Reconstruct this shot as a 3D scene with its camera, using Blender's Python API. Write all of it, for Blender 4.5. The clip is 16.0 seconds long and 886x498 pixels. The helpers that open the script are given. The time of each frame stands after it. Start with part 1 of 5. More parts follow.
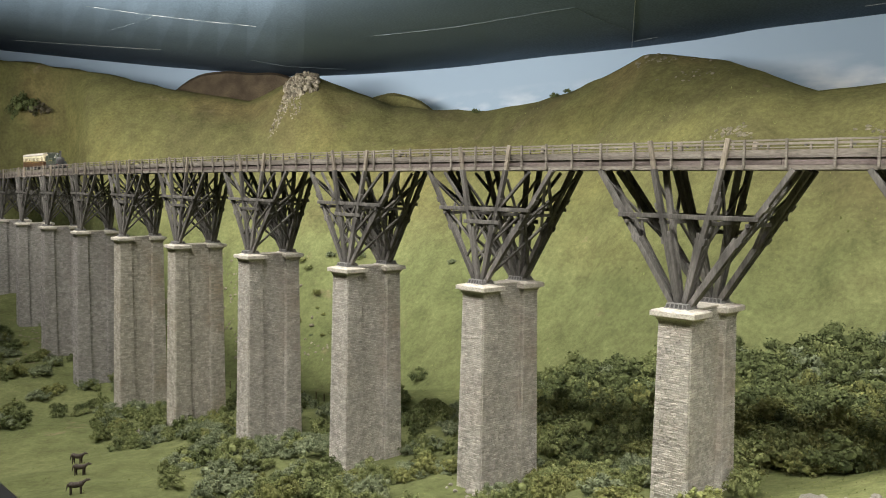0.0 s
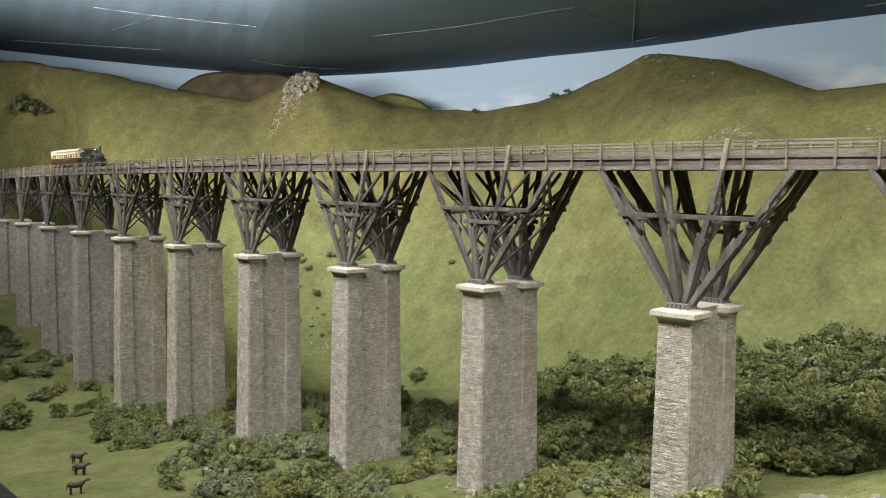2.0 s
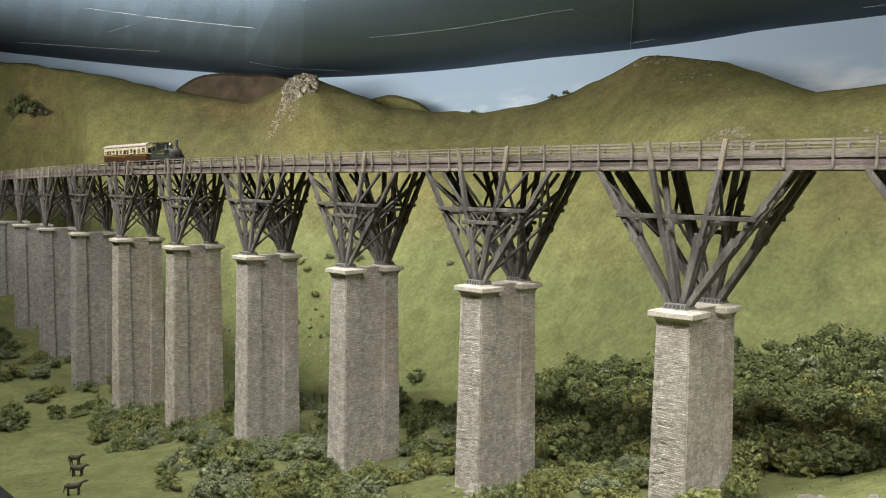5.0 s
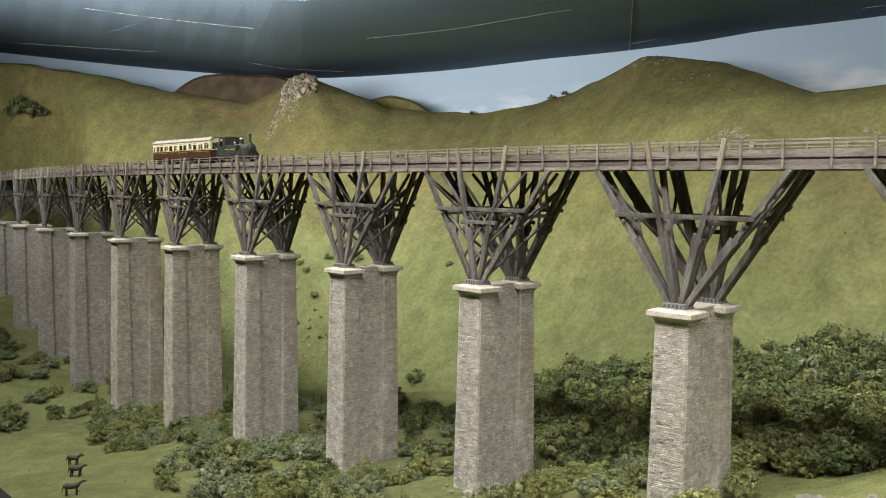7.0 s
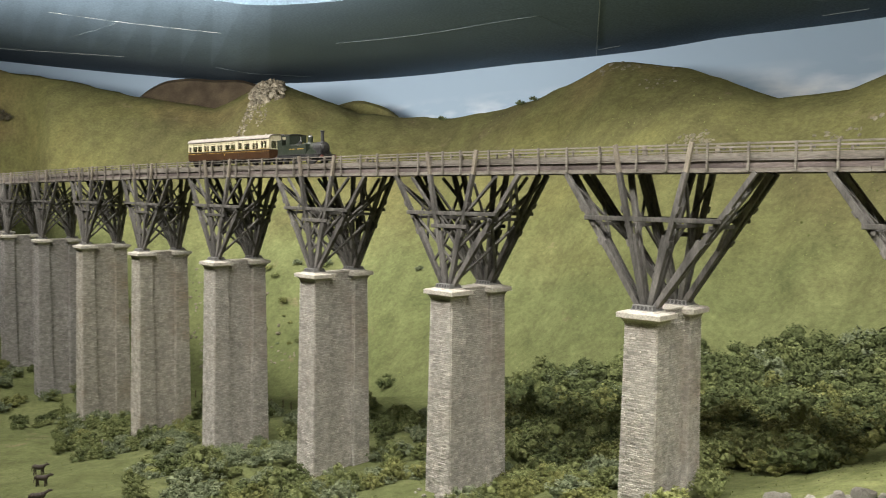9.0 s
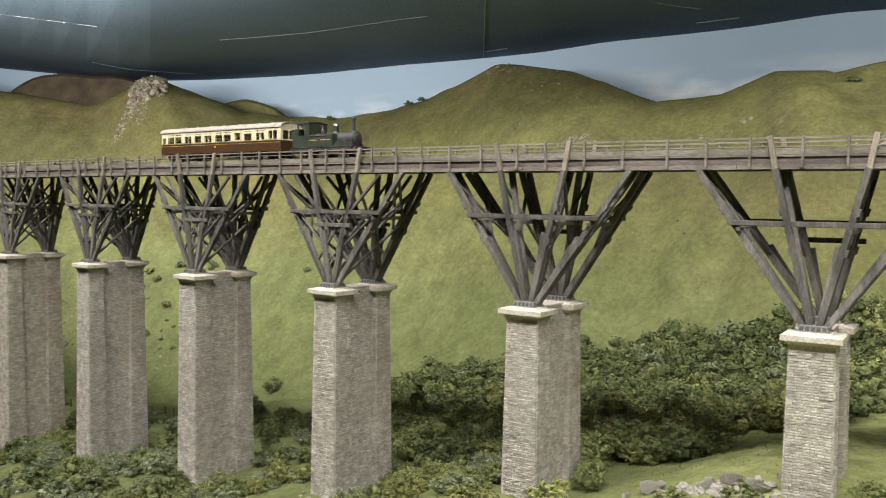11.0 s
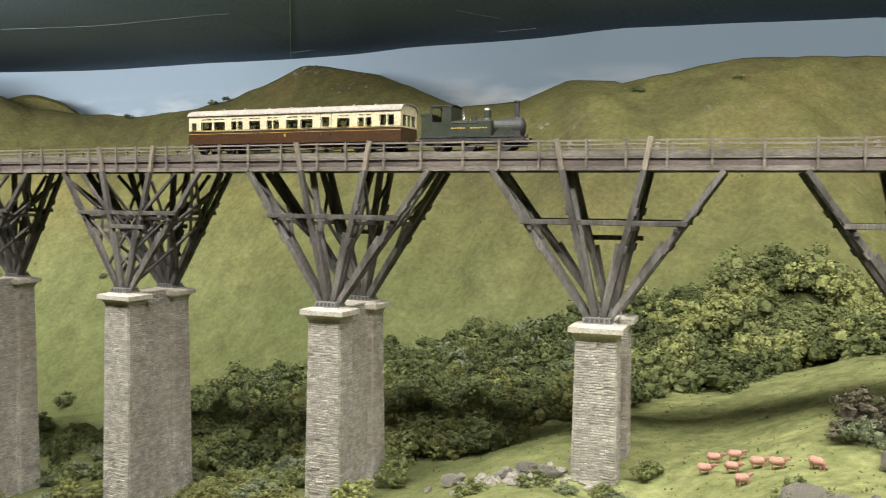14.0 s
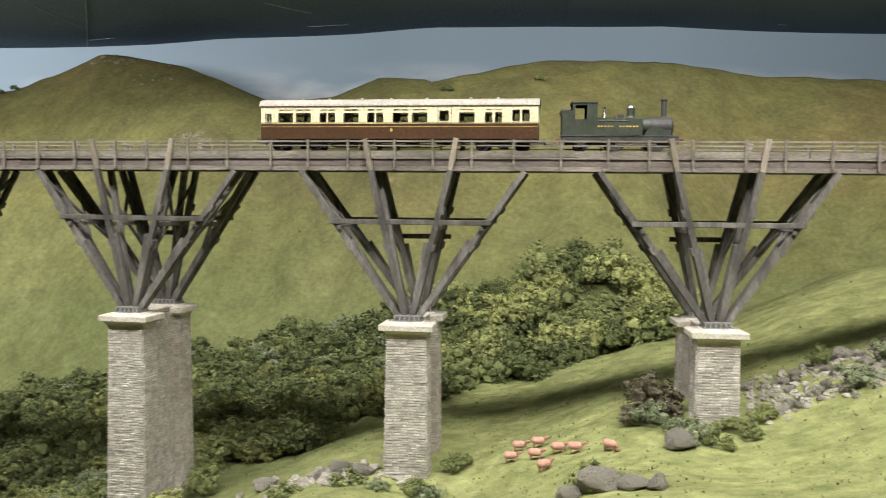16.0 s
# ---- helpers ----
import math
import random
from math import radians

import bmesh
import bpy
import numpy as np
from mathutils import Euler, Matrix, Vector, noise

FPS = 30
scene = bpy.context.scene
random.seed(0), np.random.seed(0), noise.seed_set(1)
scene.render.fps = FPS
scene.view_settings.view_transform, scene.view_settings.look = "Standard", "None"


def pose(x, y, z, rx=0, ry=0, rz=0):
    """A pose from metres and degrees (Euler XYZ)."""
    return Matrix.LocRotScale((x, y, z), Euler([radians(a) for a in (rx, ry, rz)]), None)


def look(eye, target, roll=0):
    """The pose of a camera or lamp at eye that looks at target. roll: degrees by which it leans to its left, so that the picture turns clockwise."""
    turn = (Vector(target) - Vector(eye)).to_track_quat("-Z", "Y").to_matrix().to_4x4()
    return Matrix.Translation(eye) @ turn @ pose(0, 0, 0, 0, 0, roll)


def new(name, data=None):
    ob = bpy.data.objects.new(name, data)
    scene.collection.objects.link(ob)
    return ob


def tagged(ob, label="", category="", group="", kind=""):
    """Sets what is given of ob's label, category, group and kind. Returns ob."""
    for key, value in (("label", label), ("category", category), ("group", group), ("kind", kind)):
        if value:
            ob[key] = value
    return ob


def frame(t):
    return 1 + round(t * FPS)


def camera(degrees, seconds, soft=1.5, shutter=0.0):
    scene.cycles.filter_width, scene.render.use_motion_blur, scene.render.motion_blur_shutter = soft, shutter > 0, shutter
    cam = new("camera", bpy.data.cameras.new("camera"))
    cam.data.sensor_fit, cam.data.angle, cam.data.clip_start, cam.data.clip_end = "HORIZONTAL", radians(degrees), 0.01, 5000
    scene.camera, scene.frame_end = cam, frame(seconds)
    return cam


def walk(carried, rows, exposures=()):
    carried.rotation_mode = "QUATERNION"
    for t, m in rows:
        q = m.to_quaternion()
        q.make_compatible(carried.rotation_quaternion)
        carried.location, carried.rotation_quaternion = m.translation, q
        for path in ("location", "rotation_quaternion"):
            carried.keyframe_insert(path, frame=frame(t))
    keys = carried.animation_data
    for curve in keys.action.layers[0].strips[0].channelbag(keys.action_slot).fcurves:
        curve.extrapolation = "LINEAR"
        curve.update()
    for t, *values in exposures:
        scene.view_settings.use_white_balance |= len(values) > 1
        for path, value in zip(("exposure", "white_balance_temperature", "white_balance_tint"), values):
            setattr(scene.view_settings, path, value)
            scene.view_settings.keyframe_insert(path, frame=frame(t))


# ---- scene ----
from math import sin, cos, tan, atan2, hypot, pi, exp

# ---------------------------------------------------------------- camera
cam = camera(53.6, 16.0, soft=1.0, shutter=0.5)
PATH = [
    (0.0, 0.4645, -0.7609, 1.3180, 47.450, -4.235, 0.740),
    (3.6, 0.4645, -0.7609, 1.3176, 47.450, -4.225, 0.740),
    (4.0, 0.4647, -0.7606, 1.3165, 47.380, -4.110, 0.740),
    (6.5, 0.4650, -0.7595, 1.3157, 47.370, -4.080, 0.760),
    (7.0, 0.4651, -0.7590, 1.3148, 47.340, -4.020, 0.770),
    (7.5, 0.4652, -0.7586, 1.3139, 47.240, -3.800, 0.750),
    (8.0, 0.4652, -0.7573, 1.3135, 47.160, -3.780, 0.730),
    (8.5, 0.4655, -0.7560, 1.3128, 46.920, -3.660, 0.680),
    (9.0, 0.4652, -0.7629, 1.3128, 45.281, -3.628, 0.615),
    (11.5, 0.4715, -0.7496, 1.3074, 36.710, -3.308, 0.650),
    (12.0, 0.4730, -0.7474, 1.3062, 35.079, -3.210, 0.655),
    (12.5, 0.4748, -0.7450, 1.3055, 33.347, -3.174, 0.660),
    (13.0, 0.4769, -0.7440, 1.3050, 31.194, -3.080, 0.670),
    (13.5, 0.4788, -0.7440, 1.3048, 28.795, -2.970, 0.675),
    (14.0, 0.4806, -0.7454, 1.3050, 26.218, -3.029, 0.685),
    (14.5, 0.4822, -0.7479, 1.3058, 23.579, -2.987, 0.685),
    (15.0, 0.4839, -0.7482, 1.3070, 21.077, -2.997, 0.670),
    (15.5, 0.4857, -0.7474, 1.3085, 17.827, -3.096, 0.625),
    (16.0, 0.4874, -0.7462, 1.3102, 14.296, -3.288, 0.525),
]
walk(cam, [(t, pose(x, y, z, 90 + pitch, 0, yaw) @ pose(0, 0, 0, 0, 0, roll)) for t, x, y, z, yaw, pitch, roll in PATH])

# ---------------------------------------------------------------- light
world = bpy.data.worlds.new("room_light")
scene.world = world
world.use_nodes = True
world.node_tree.nodes["Background"].inputs[0].default_value = (0.8, 0.9, 1.0, 1)
world.node_tree.nodes["Background"].inputs[1].default_value = 0.026
scene.view_settings.exposure = 0.0


def tube(x, y, z, tx, ty, tz, power, w=0.5, h=0.12, spread=180):
    lamp = bpy.data.lights.new("gallery_or_fill_light", "AREA")
    lamp.shape, lamp.size, lamp.size_y, lamp.energy, lamp.color = "RECTANGLE", w, h, power, (1.0, 0.965, 0.90)
    lamp.spread = radians(spread)
    ob = new("gallery_or_fill_light", lamp)
    ob.matrix_world = look((x, y, z), (tx, ty, tz))
    return ob


# lamps hidden above the front of the scene, and a second, fill row under the front edge of the ceiling
for lx, power in ((-2.7, 7.8), (-2.0, 8.0), (-1.2, 8.9), (-0.4, 9.8), (0.4, 9.6), (1.2, 13.2)):
    tube(lx, -0.65, 2.30, lx - 0.05, 0.30 if lx < -0.5 else 0.18, 1.12 if lx < -0.5 else 1.04, power, 0.7, 0.24, 114)
# fill row: unseen lamps added to brighten the hills and backdrop
for lx, ly, power in ((-2.1, -0.3, 5.2), (-1.6, -0.05, 5.4), (-1.1, 0.15, 3.2), (-0.4, 0.25, 1.5), (0.4, 0.35, 1.7), (1.1, 0.35, 2.5)):
    tube(lx, ly, 1.66, lx - 0.25, ly + 1.0, 1.48, power, 0.6, 0.06, 130)

# ---------------------------------------------------------------- materials


def mat(name, a, b, scale=60.0, rough=0.8, bump=0.3, fine=400.0, metal=0.0, c=None, island=0.0, stretch=(1, 1, 1), coarse=6.0, dist=0.0006):
    """Two tones mixed by noise at two scales, with a fine relief."""
    m = bpy.data.materials.new(name)
    m.use_nodes = True
    n, l = m.node_tree.nodes, m.node_tree.links
    bs = n["Principled BSDF"]
    bs.inputs["Roughness"].default_value, bs.inputs["Metallic"].default_value = rough, metal
    if rough > 0.78:
        bs.inputs["Specular IOR Level"].default_value = 0.18
    co = n.new("ShaderNodeTexCoord")
    mp = n.new("ShaderNodeMapping")
    mp.inputs["Scale"].default_value = stretch
    l.new(co.outputs["Object"], mp.inputs["Vector"])
    n1, n2, n3 = (n.new("ShaderNodeTexNoise") for _ in range(3))
    for k, s, d in ((n1, scale, 4), (n2, fine, 3), (n3, coarse, 3)):
        k.inputs["Scale"].default_value, k.inputs["Detail"].default_value = s, d
        l.new(mp.outputs[0], k.inputs["Vector"])
    r = n.new("ShaderNodeValToRGB")
    r.color_ramp.elements[0].position, r.color_ramp.elements[1].position = 0.32, 0.68
    r.color_ramp.elements[0].color, r.color_ramp.elements[1].color = (*a, 1), (*b, 1)
    l.new(n1.outputs["Fac"], r.inputs["Fac"])
    out = r.outputs[0]
    mx = n.new("ShaderNodeMix")
    mx.data_type, mx.blend_type = "RGBA", "OVERLAY"
    mx.inputs[0].default_value = 0.6
    l.new(out, mx.inputs[6])
    l.new(n2.outputs["Fac"], mx.inputs[7])
    out = mx.outputs[2]
    if c:
        r3 = n.new("ShaderNodeValToRGB")
        r3.color_ramp.elements[0].position, r3.color_ramp.elements[1].position = 0.52, 0.72
        l.new(n3.outputs["Fac"], r3.inputs["Fac"])
        m3 = n.new("ShaderNodeMix")
        m3.data_type = "RGBA"
        m3.inputs[7].default_value = (*c, 1)
        l.new(r3.outputs[0], m3.inputs[0])
        l.new(out, m3.inputs[6])
        out = m3.outputs[2]
    if island:
        g = n.new("ShaderNodeNewGeometry")
        oi = n.new("ShaderNodeObjectInfo")
        ad = n.new("ShaderNodeMath")
        ad.operation = "ADD"
        fr = n.new("ShaderNodeMath")
        fr.operation = "FRACT"
        l.new(g.outputs["Random Per Island"], ad.inputs[0])
        l.new(oi.outputs["Random"], ad.inputs[1])
        l.new(ad.outputs[0], fr.inputs[0])
        mr = n.new("ShaderNodeMapRange")
        mr.inputs[3].default_value, mr.inputs[4].default_value = 1 - island, 1 + island
        l.new(fr.outputs[0], mr.inputs[0])
        hv = n.new("ShaderNodeHueSaturation")
        l.new(mr.outputs[0], hv.inputs["Value"])
        l.new(out, hv.inputs["Color"])
        out = hv.outputs[0]
    l.new(out, bs.inputs["Base Color"])
    if bump:
        bp = n.new("ShaderNodeBump")
        bp.inputs["Strength"].default_value, bp.inputs["Distance"].default_value = bump, dist
        l.new(n2.outputs["Fac"], bp.inputs["Height"])
        l.new(bp.outputs[0], bs.inputs["Normal"])
    return m


STONE = mat("grey_stone", (0.34, 0.32, 0.285), (0.53, 0.50, 0.45), 90, 0.9, 0.6, 900, island=0.20, c=(0.36, 0.315, 0.265), coarse=14)
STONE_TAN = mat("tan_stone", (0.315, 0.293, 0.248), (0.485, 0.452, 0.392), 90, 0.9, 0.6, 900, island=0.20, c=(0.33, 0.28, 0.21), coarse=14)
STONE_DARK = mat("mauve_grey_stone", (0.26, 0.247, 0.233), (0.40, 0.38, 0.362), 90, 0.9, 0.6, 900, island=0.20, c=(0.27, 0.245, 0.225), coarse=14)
MORTAR = mat("mortar", (0.27, 0.255, 0.225), (0.38, 0.355, 0.315), 120, 0.95, 0.4, 900)
CAPSTONE = mat("pale_capstone", (0.41, 0.38, 0.33), (0.55, 0.515, 0.45), 120, 0.85, 0.3, 700)
TIMBER = mat("weathered_timber", (0.058, 0.055, 0.051), (0.150, 0.141, 0.130), 80, 0.85, 0.4, 700, island=0.25, stretch=(1, 1, 0.25))
TIMBER_PALE = mat("bleached_timber", (0.128, 0.114, 0.096), (0.232, 0.210, 0.182), 90, 0.85, 0.4, 800, island=0.10, stretch=(0.2, 1, 1))
# paler copy of the raker timber, with the light above the deck in its colour
TIMBER_LIT = mat("lit_timber", (0.15, 0.130, 0.105), (0.27, 0.235, 0.19), 90, 0.85, 0.4, 800, stretch=(1, 1, 0.2))
TIMBER_MAUVE = mat("brown_timber", (0.098, 0.080, 0.075), (0.168, 0.139, 0.130), 70, 0.85, 0.4, 800, island=0.10, stretch=(0.2, 1, 1))
IRON = mat("dark_iron", (0.06, 0.06, 0.06), (0.12, 0.115, 0.11), 200, 0.6, 0.2, 900, metal=0.3)
IRON_PALE = mat("worn_iron", (0.16, 0.16, 0.155), (0.25, 0.245, 0.24), 200, 0.6, 0.2, 900, metal=0.2)
RAIL = mat("rail_steel", (0.22, 0.17, 0.13), (0.34, 0.28, 0.22), 200, 0.4, 0.2, 900, metal=0.7)


def turf_material():
    """Flocked turf: olive, yellow and brown grass in drifts, a fresher green on the grazed field, with a fine nap."""
    m = bpy.data.materials.new("turf")
    m.use_nodes = True
    n, l = m.node_tree.nodes, m.node_tree.links
    bs = n["Principled BSDF"]
    bs.inputs["Roughness"].default_value, bs.inputs["Specular IOR Level"].default_value = 0.95, 0.1
    co = n.new("ShaderNodeTexCoord")

    def tex(scale, detail, stretch=(1, 1, 1), rough=0.55, warp=0.0):
        mp, k = n.new("ShaderNodeMapping"), n.new("ShaderNodeTexNoise")
        mp.inputs["Scale"].default_value = stretch
        k.inputs["Scale"].default_value, k.inputs["Detail"].default_value = scale, detail
        k.inputs["Roughness"].default_value, k.inputs["Distortion"].default_value = rough, warp
        l.new(co.outputs["Object"], mp.inputs[0])
        l.new(mp.outputs[0], k.inputs["Vector"])
        return k.outputs["Fac"]

    def ramp(fac, stops):
        r = n.new("ShaderNodeValToRGB")
        while len(r.color_ramp.elements) < len(stops):
            r.color_ramp.elements.new(0.5)
        for e, (p, c) in zip(r.color_ramp.elements, stops):
            e.position, e.color = p, (*c, 1)
        l.new(fac, r.inputs[0])
        return r.outputs[0]

    def blend(fac, a, b, how="MIX"):
        x = n.new("ShaderNodeMix")
        x.data_type, x.blend_type = "RGBA", how
        if isinstance(fac, float):
            x.inputs[0].default_value = fac
        else:
            l.new(fac, x.inputs[0])
        l.new(a, x.inputs[6])
        l.new(b, x.inputs[7])
        return x.outputs[2]

    def limit(sock, lo, hi):
        r = n.new("ShaderNodeMapRange")
        r.inputs[1].default_value, r.inputs[2].default_value = lo, hi
        l.new(sock, r.inputs[0])
        return r.outputs[0]

    def times(a, b):
        x = n.new("ShaderNodeMath")
        x.operation = "MULTIPLY"
        l.new(a, x.inputs[0])
        l.new(b, x.inputs[1])
        return x.outputs[0]

    grey = ((0.30, (0.30, 0.30, 0.30)), (0.70, (0.70, 0.70, 0.70)))
    moor = ramp(tex(3.2, 7, warp=0.8), ((0.30, (0.098, 0.091, 0.042)), (0.46, (0.125, 0.122, 0.050)), (0.60, (0.148, 0.142, 0.055)), (0.74, (0.182, 0.164, 0.064))))
    fresh = ramp(tex(5.0, 6), ((0.34, (0.101, 0.116, 0.047)), (0.66, (0.146, 0.160, 0.068))))
    sp = n.new("ShaderNodeSeparateXYZ")
    wob = n.new("ShaderNodeVectorMath")
    wob.operation = "MULTIPLY_ADD"
    wob.inputs[1].default_value = (0.22, 0.22, 0.22)
    wn = n.new("ShaderNodeTexNoise")
    wn.inputs["Scale"].default_value, wn.inputs["Detail"].default_value = 7, 4
    l.new(co.outputs["Object"], wn.inputs["Vector"])
    l.new(wn.outputs["Color"], wob.inputs[0])
    l.new(co.outputs["Object"], wob.inputs[2])
    l.new(wob.outputs[0], sp.inputs[0])
    # damp, greener grass low in the valley; dry moor on the tops
    col = blend(limit(sp.outputs["Z"], 1.46, 1.22), moor, fresh)
    dry = ramp(tex(9.0, 6, warp=0.5), ((0.40, (0.13, 0.112, 0.050)), (0.62, (0.185, 0.150, 0.066))))
    col = blend(times(limit(tex(2.3, 6, warp=0.6), 0.50, 0.68), limit(sp.outputs["Z"], 1.25, 1.62)), col, dry)
    field = ramp(tex(40.0, 5), ((0.33, (0.160, 0.180, 0.070)), (0.68, (0.275, 0.290, 0.125))))
    col = blend(times(limit(sp.outputs["X"], 0.12, 0.36), limit(sp.outputs["Y"], 0.74, 0.54)), col, field)
    # worn, earthy bare spots
    earth = ramp(tex(60.0, 4), ((0.3, (0.14, 0.115, 0.065)), (0.7, (0.22, 0.18, 0.11))))
    col = blend(times(limit(tex(16.0, 6, warp=0.4), 0.62, 0.74), limit(tex(4.0, 2), 0.45, 0.6)), col, earth)
    # streaks down the slopes, clumps and nap
    col = blend(0.45, col, ramp(tex(26.0, 5, (1, 1, 0.7)), grey), "OVERLAY")
    col = blend(0.45, col, ramp(tex(110.0, 4), grey), "OVERLAY")
    nap = tex(620.0, 3)
    col = blend(0.45, col, ramp(nap, grey), "OVERLAY")
    l.new(col, bs.inputs["Base Color"])
    b1, b2 = n.new("ShaderNodeBump"), n.new("ShaderNodeBump")
    b1.inputs["Strength"].default_value, b1.inputs["Distance"].default_value = 0.5, 0.005
    b2.inputs["Strength"].default_value, b2.inputs["Distance"].default_value = 0.5, 0.0016
    l.new(tex(75.0, 5), b1.inputs["Height"])
    l.new(nap, b2.inputs["Height"])
    l.new(b1.outputs[0], b2.inputs["Normal"])
    l.new(b2.outputs[0], bs.inputs["Normal"])
    return m


GRASS = turf_material()
CEIL = mat("teal_ceiling_paint", (0.088, 0.125, 0.165), (0.105, 0.145, 0.19), 3, 0.95, 0.05, 200)
ROOM = mat("dark_room_paint", (0.05, 0.05, 0.05), (0.07, 0.07, 0.07), 3, 0.8, 0.05, 200)
ROCK = mat("granite", (0.21, 0.195, 0.165), (0.40, 0.375, 0.325), 90, 0.9, 0.9, 500, island=0.16, dist=0.002)
SEAM = mat("pale_seam", (0.26, 0.30, 0.31), (0.38, 0.41, 0.40), 30, 0.6, 0.1, 300)
SEAM_DULL = mat("dull_seam", (0.14, 0.18, 0.21), (0.18, 0.22, 0.24), 30, 0.8, 0.1, 300)
HEATHER = mat("heather", (0.05, 0.038, 0.026), (0.09, 0.07, 0.045), 20, 0.95, 0.6, 500)
DARK = mat("black_edge", (0.004, 0.004, 0.004), (0.008, 0.008, 0.008), 30, 0.5, 0.1, 300)


def backdrop_material():
    """Painted sky: blue-grey, paler low down, with soft cloud bands near the horizon."""
    m = bpy.data.materials.new("painted_sky")
    m.use_nodes = True
    n, l = m.node_tree.nodes, m.node_tree.links
    bs = n["Principled BSDF"]
    bs.inputs["Roughness"].default_value = 0.9
    co = n.new("ShaderNodeTexCoord")
    sp = n.new("ShaderNodeSeparateXYZ")
    l.new(co.outputs["Object"], sp.inputs[0])
    mp = n.new("ShaderNodeMapping")
    mp.inputs["Scale"].default_value = (1, 1, 3.0)
    l.new(co.outputs["Object"], mp.inputs[0])
    ns = n.new("ShaderNodeTexNoise")
    ns.inputs["Scale"].default_value, ns.inputs["Detail"].default_value = 4.5, 7
    l.new(mp.outputs[0], ns.inputs["Vector"])
    band = n.new("ShaderNodeMapRange")
    band.inputs[1].default_value, band.inputs[2].default_value = 1.64, 1.52
    l.new(sp.outputs["Z"], band.inputs[0])
    th = n.new("ShaderNodeMapRange")
    th.inputs[1].default_value, th.inputs[2].default_value = 0.46, 0.62
    l.new(ns.outputs["Fac"], th.inputs[0])
    mu = n.new("ShaderNodeMath")
    mu.operation = "MULTIPLY"
    l.new(band.outputs[0], mu.inputs[0])
    l.new(th.outputs[0], mu.inputs[1])
    mx = n.new("ShaderNodeMix")
    mx.data_type = "RGBA"
    mx.inputs[6].default_value, mx.inputs[7].default_value = (0.35, 0.455, 0.575, 1), (0.90, 0.91, 0.92, 1)
    l.new(mu.outputs[0], mx.inputs[0])
    l.new(mx.outputs[2], bs.inputs["Base Color"])
    return m


SKY = backdrop_material()

# ---------------------------------------------------------------- mesh tools


def link(name, bm, material, parent=None, label="", smooth=False):
    me = bpy.data.meshes.new(name)
    bm.to_mesh(me)
    bm.free()
    for mt in (material if isinstance(material, (list, tuple)) else [material]):
        me.materials.append(mt)
    if smooth:
        for p in me.polygons:
            p.use_smooth = True
    ob = new(name, me)
    if parent:
        ob.parent = parent
    if label:
        ob["label"] = label
    return ob


def part(name, bm, material, parent, label="", smooth=False):
    return link(name, bm, material, parent, label, smooth)


def box(bm, x0, x1, y0, y1, z0, z1, m=None, bevel=0.0):
    """A box between the given limits, moved by m."""
    v = [(x, y, z) for z in (z0, z1) for y in (y0, y1) for x in (x0, x1)]
    vs = [bm.verts.new(m @ Vector(p) if m else p) for p in v]
    fs = [bm.faces.new([vs[i] for i in f]) for f in ((0, 2, 3, 1), (4, 5, 7, 6), (0, 1, 5, 4), (2, 6, 7, 3), (0, 4, 6, 2), (1, 3, 7, 5))]
    if bevel:
        es = {e for f in fs for e in f.edges}
        bmesh.ops.bevel(bm, geom=list(es), offset=bevel, segments=1, affect="EDGES")
    return bm


def frustum(bm, lo, hi):
    """A four-sided block: lo and hi are (x0, x1, y0, y1, z)."""
    vs = []
    for x0, x1, y0, y1, z in (lo, hi):
        vs += [bm.verts.new(p) for p in ((x0, y0, z), (x1, y0, z), (x1, y1, z), (x0, y1, z))]
    for f in ((3, 2, 1, 0), (4, 5, 6, 7), (0, 1, 5, 4), (1, 2, 6, 5), (2, 3, 7, 6), (3, 0, 4, 7)):
        bm.faces.new([vs[i] for i in f])
    return bm


def beam(bm, a, b, w=0.005, d=0.005, bevel=0.0004, up=(0, 1, 0)):
    """A squared timber from a to b; w across, d along up."""
    a, b = Vector(a), Vector(b)
    z = (b - a).normalized()
    y = Vector(up)
    y = (y - z * y.dot(z)).normalized()
    x = y.cross(z)
    m = Matrix((x, y, z)).transposed().to_4x4()
    m.translation = a
    return box(bm, -w / 2, w / 2, -d / 2, d / 2, 0, (b - a).length, m, bevel)


def rod(bm, a, b, r, seg=8, r2=None):
    a, b = Vector(a), Vector(b)
    m = (b - a).to_track_quat("Z", "Y").to_matrix().to_4x4()
    m.translation = (a + b) / 2
    bmesh.ops.create_cone(bm, cap_ends=True, segments=seg, radius1=r, radius2=r if r2 is None else r2, depth=(b - a).length, matrix=m)
    return bm


def lerp(tab, x):
    """Smooth reading of a table of (x, value) pairs in rising x."""
    if x <= tab[0][0]:
        return tab[0][1]
    for (xa, a), (xb, b) in zip(tab, tab[1:]):
        if x <= xb:
            t = (x - xa) / (xb - xa)
            return a + (b - a) * t * t * (3 - 2 * t)
    return tab[-1][1]


def line(tab, x):
    return float(np.interp(x, [p[0] for p in tab], [p[1] for p in tab]))


# ---------------------------------------------------------------- the lie of the land
SPAN = 0.264
FRONT, REAR, WEB = -0.0315, 0.0380, 0.0106
CAP = 1.2


def track(u):
    """Place and heading of the bridge's centre line, u spans from the pier beside the gully."""
    x = u * (SPAN if u < 0 else 0.2625)
    y = 0.0078 * (u + 1) ** 2 if u > -1 else 0.0
    slope = 2 * 0.0078 * (u + 1) / SPAN if u > -1 else 0.0
    if u < -2:
        x -= 0.0045 * (u + 2) ** 2
        y += 0.0028 * (u + 2) ** 2
        slope = 2 * 0.0028 * (u + 2) / (SPAN - 0.009 * (u + 2))
    return x, y, atan2(slope, 1)


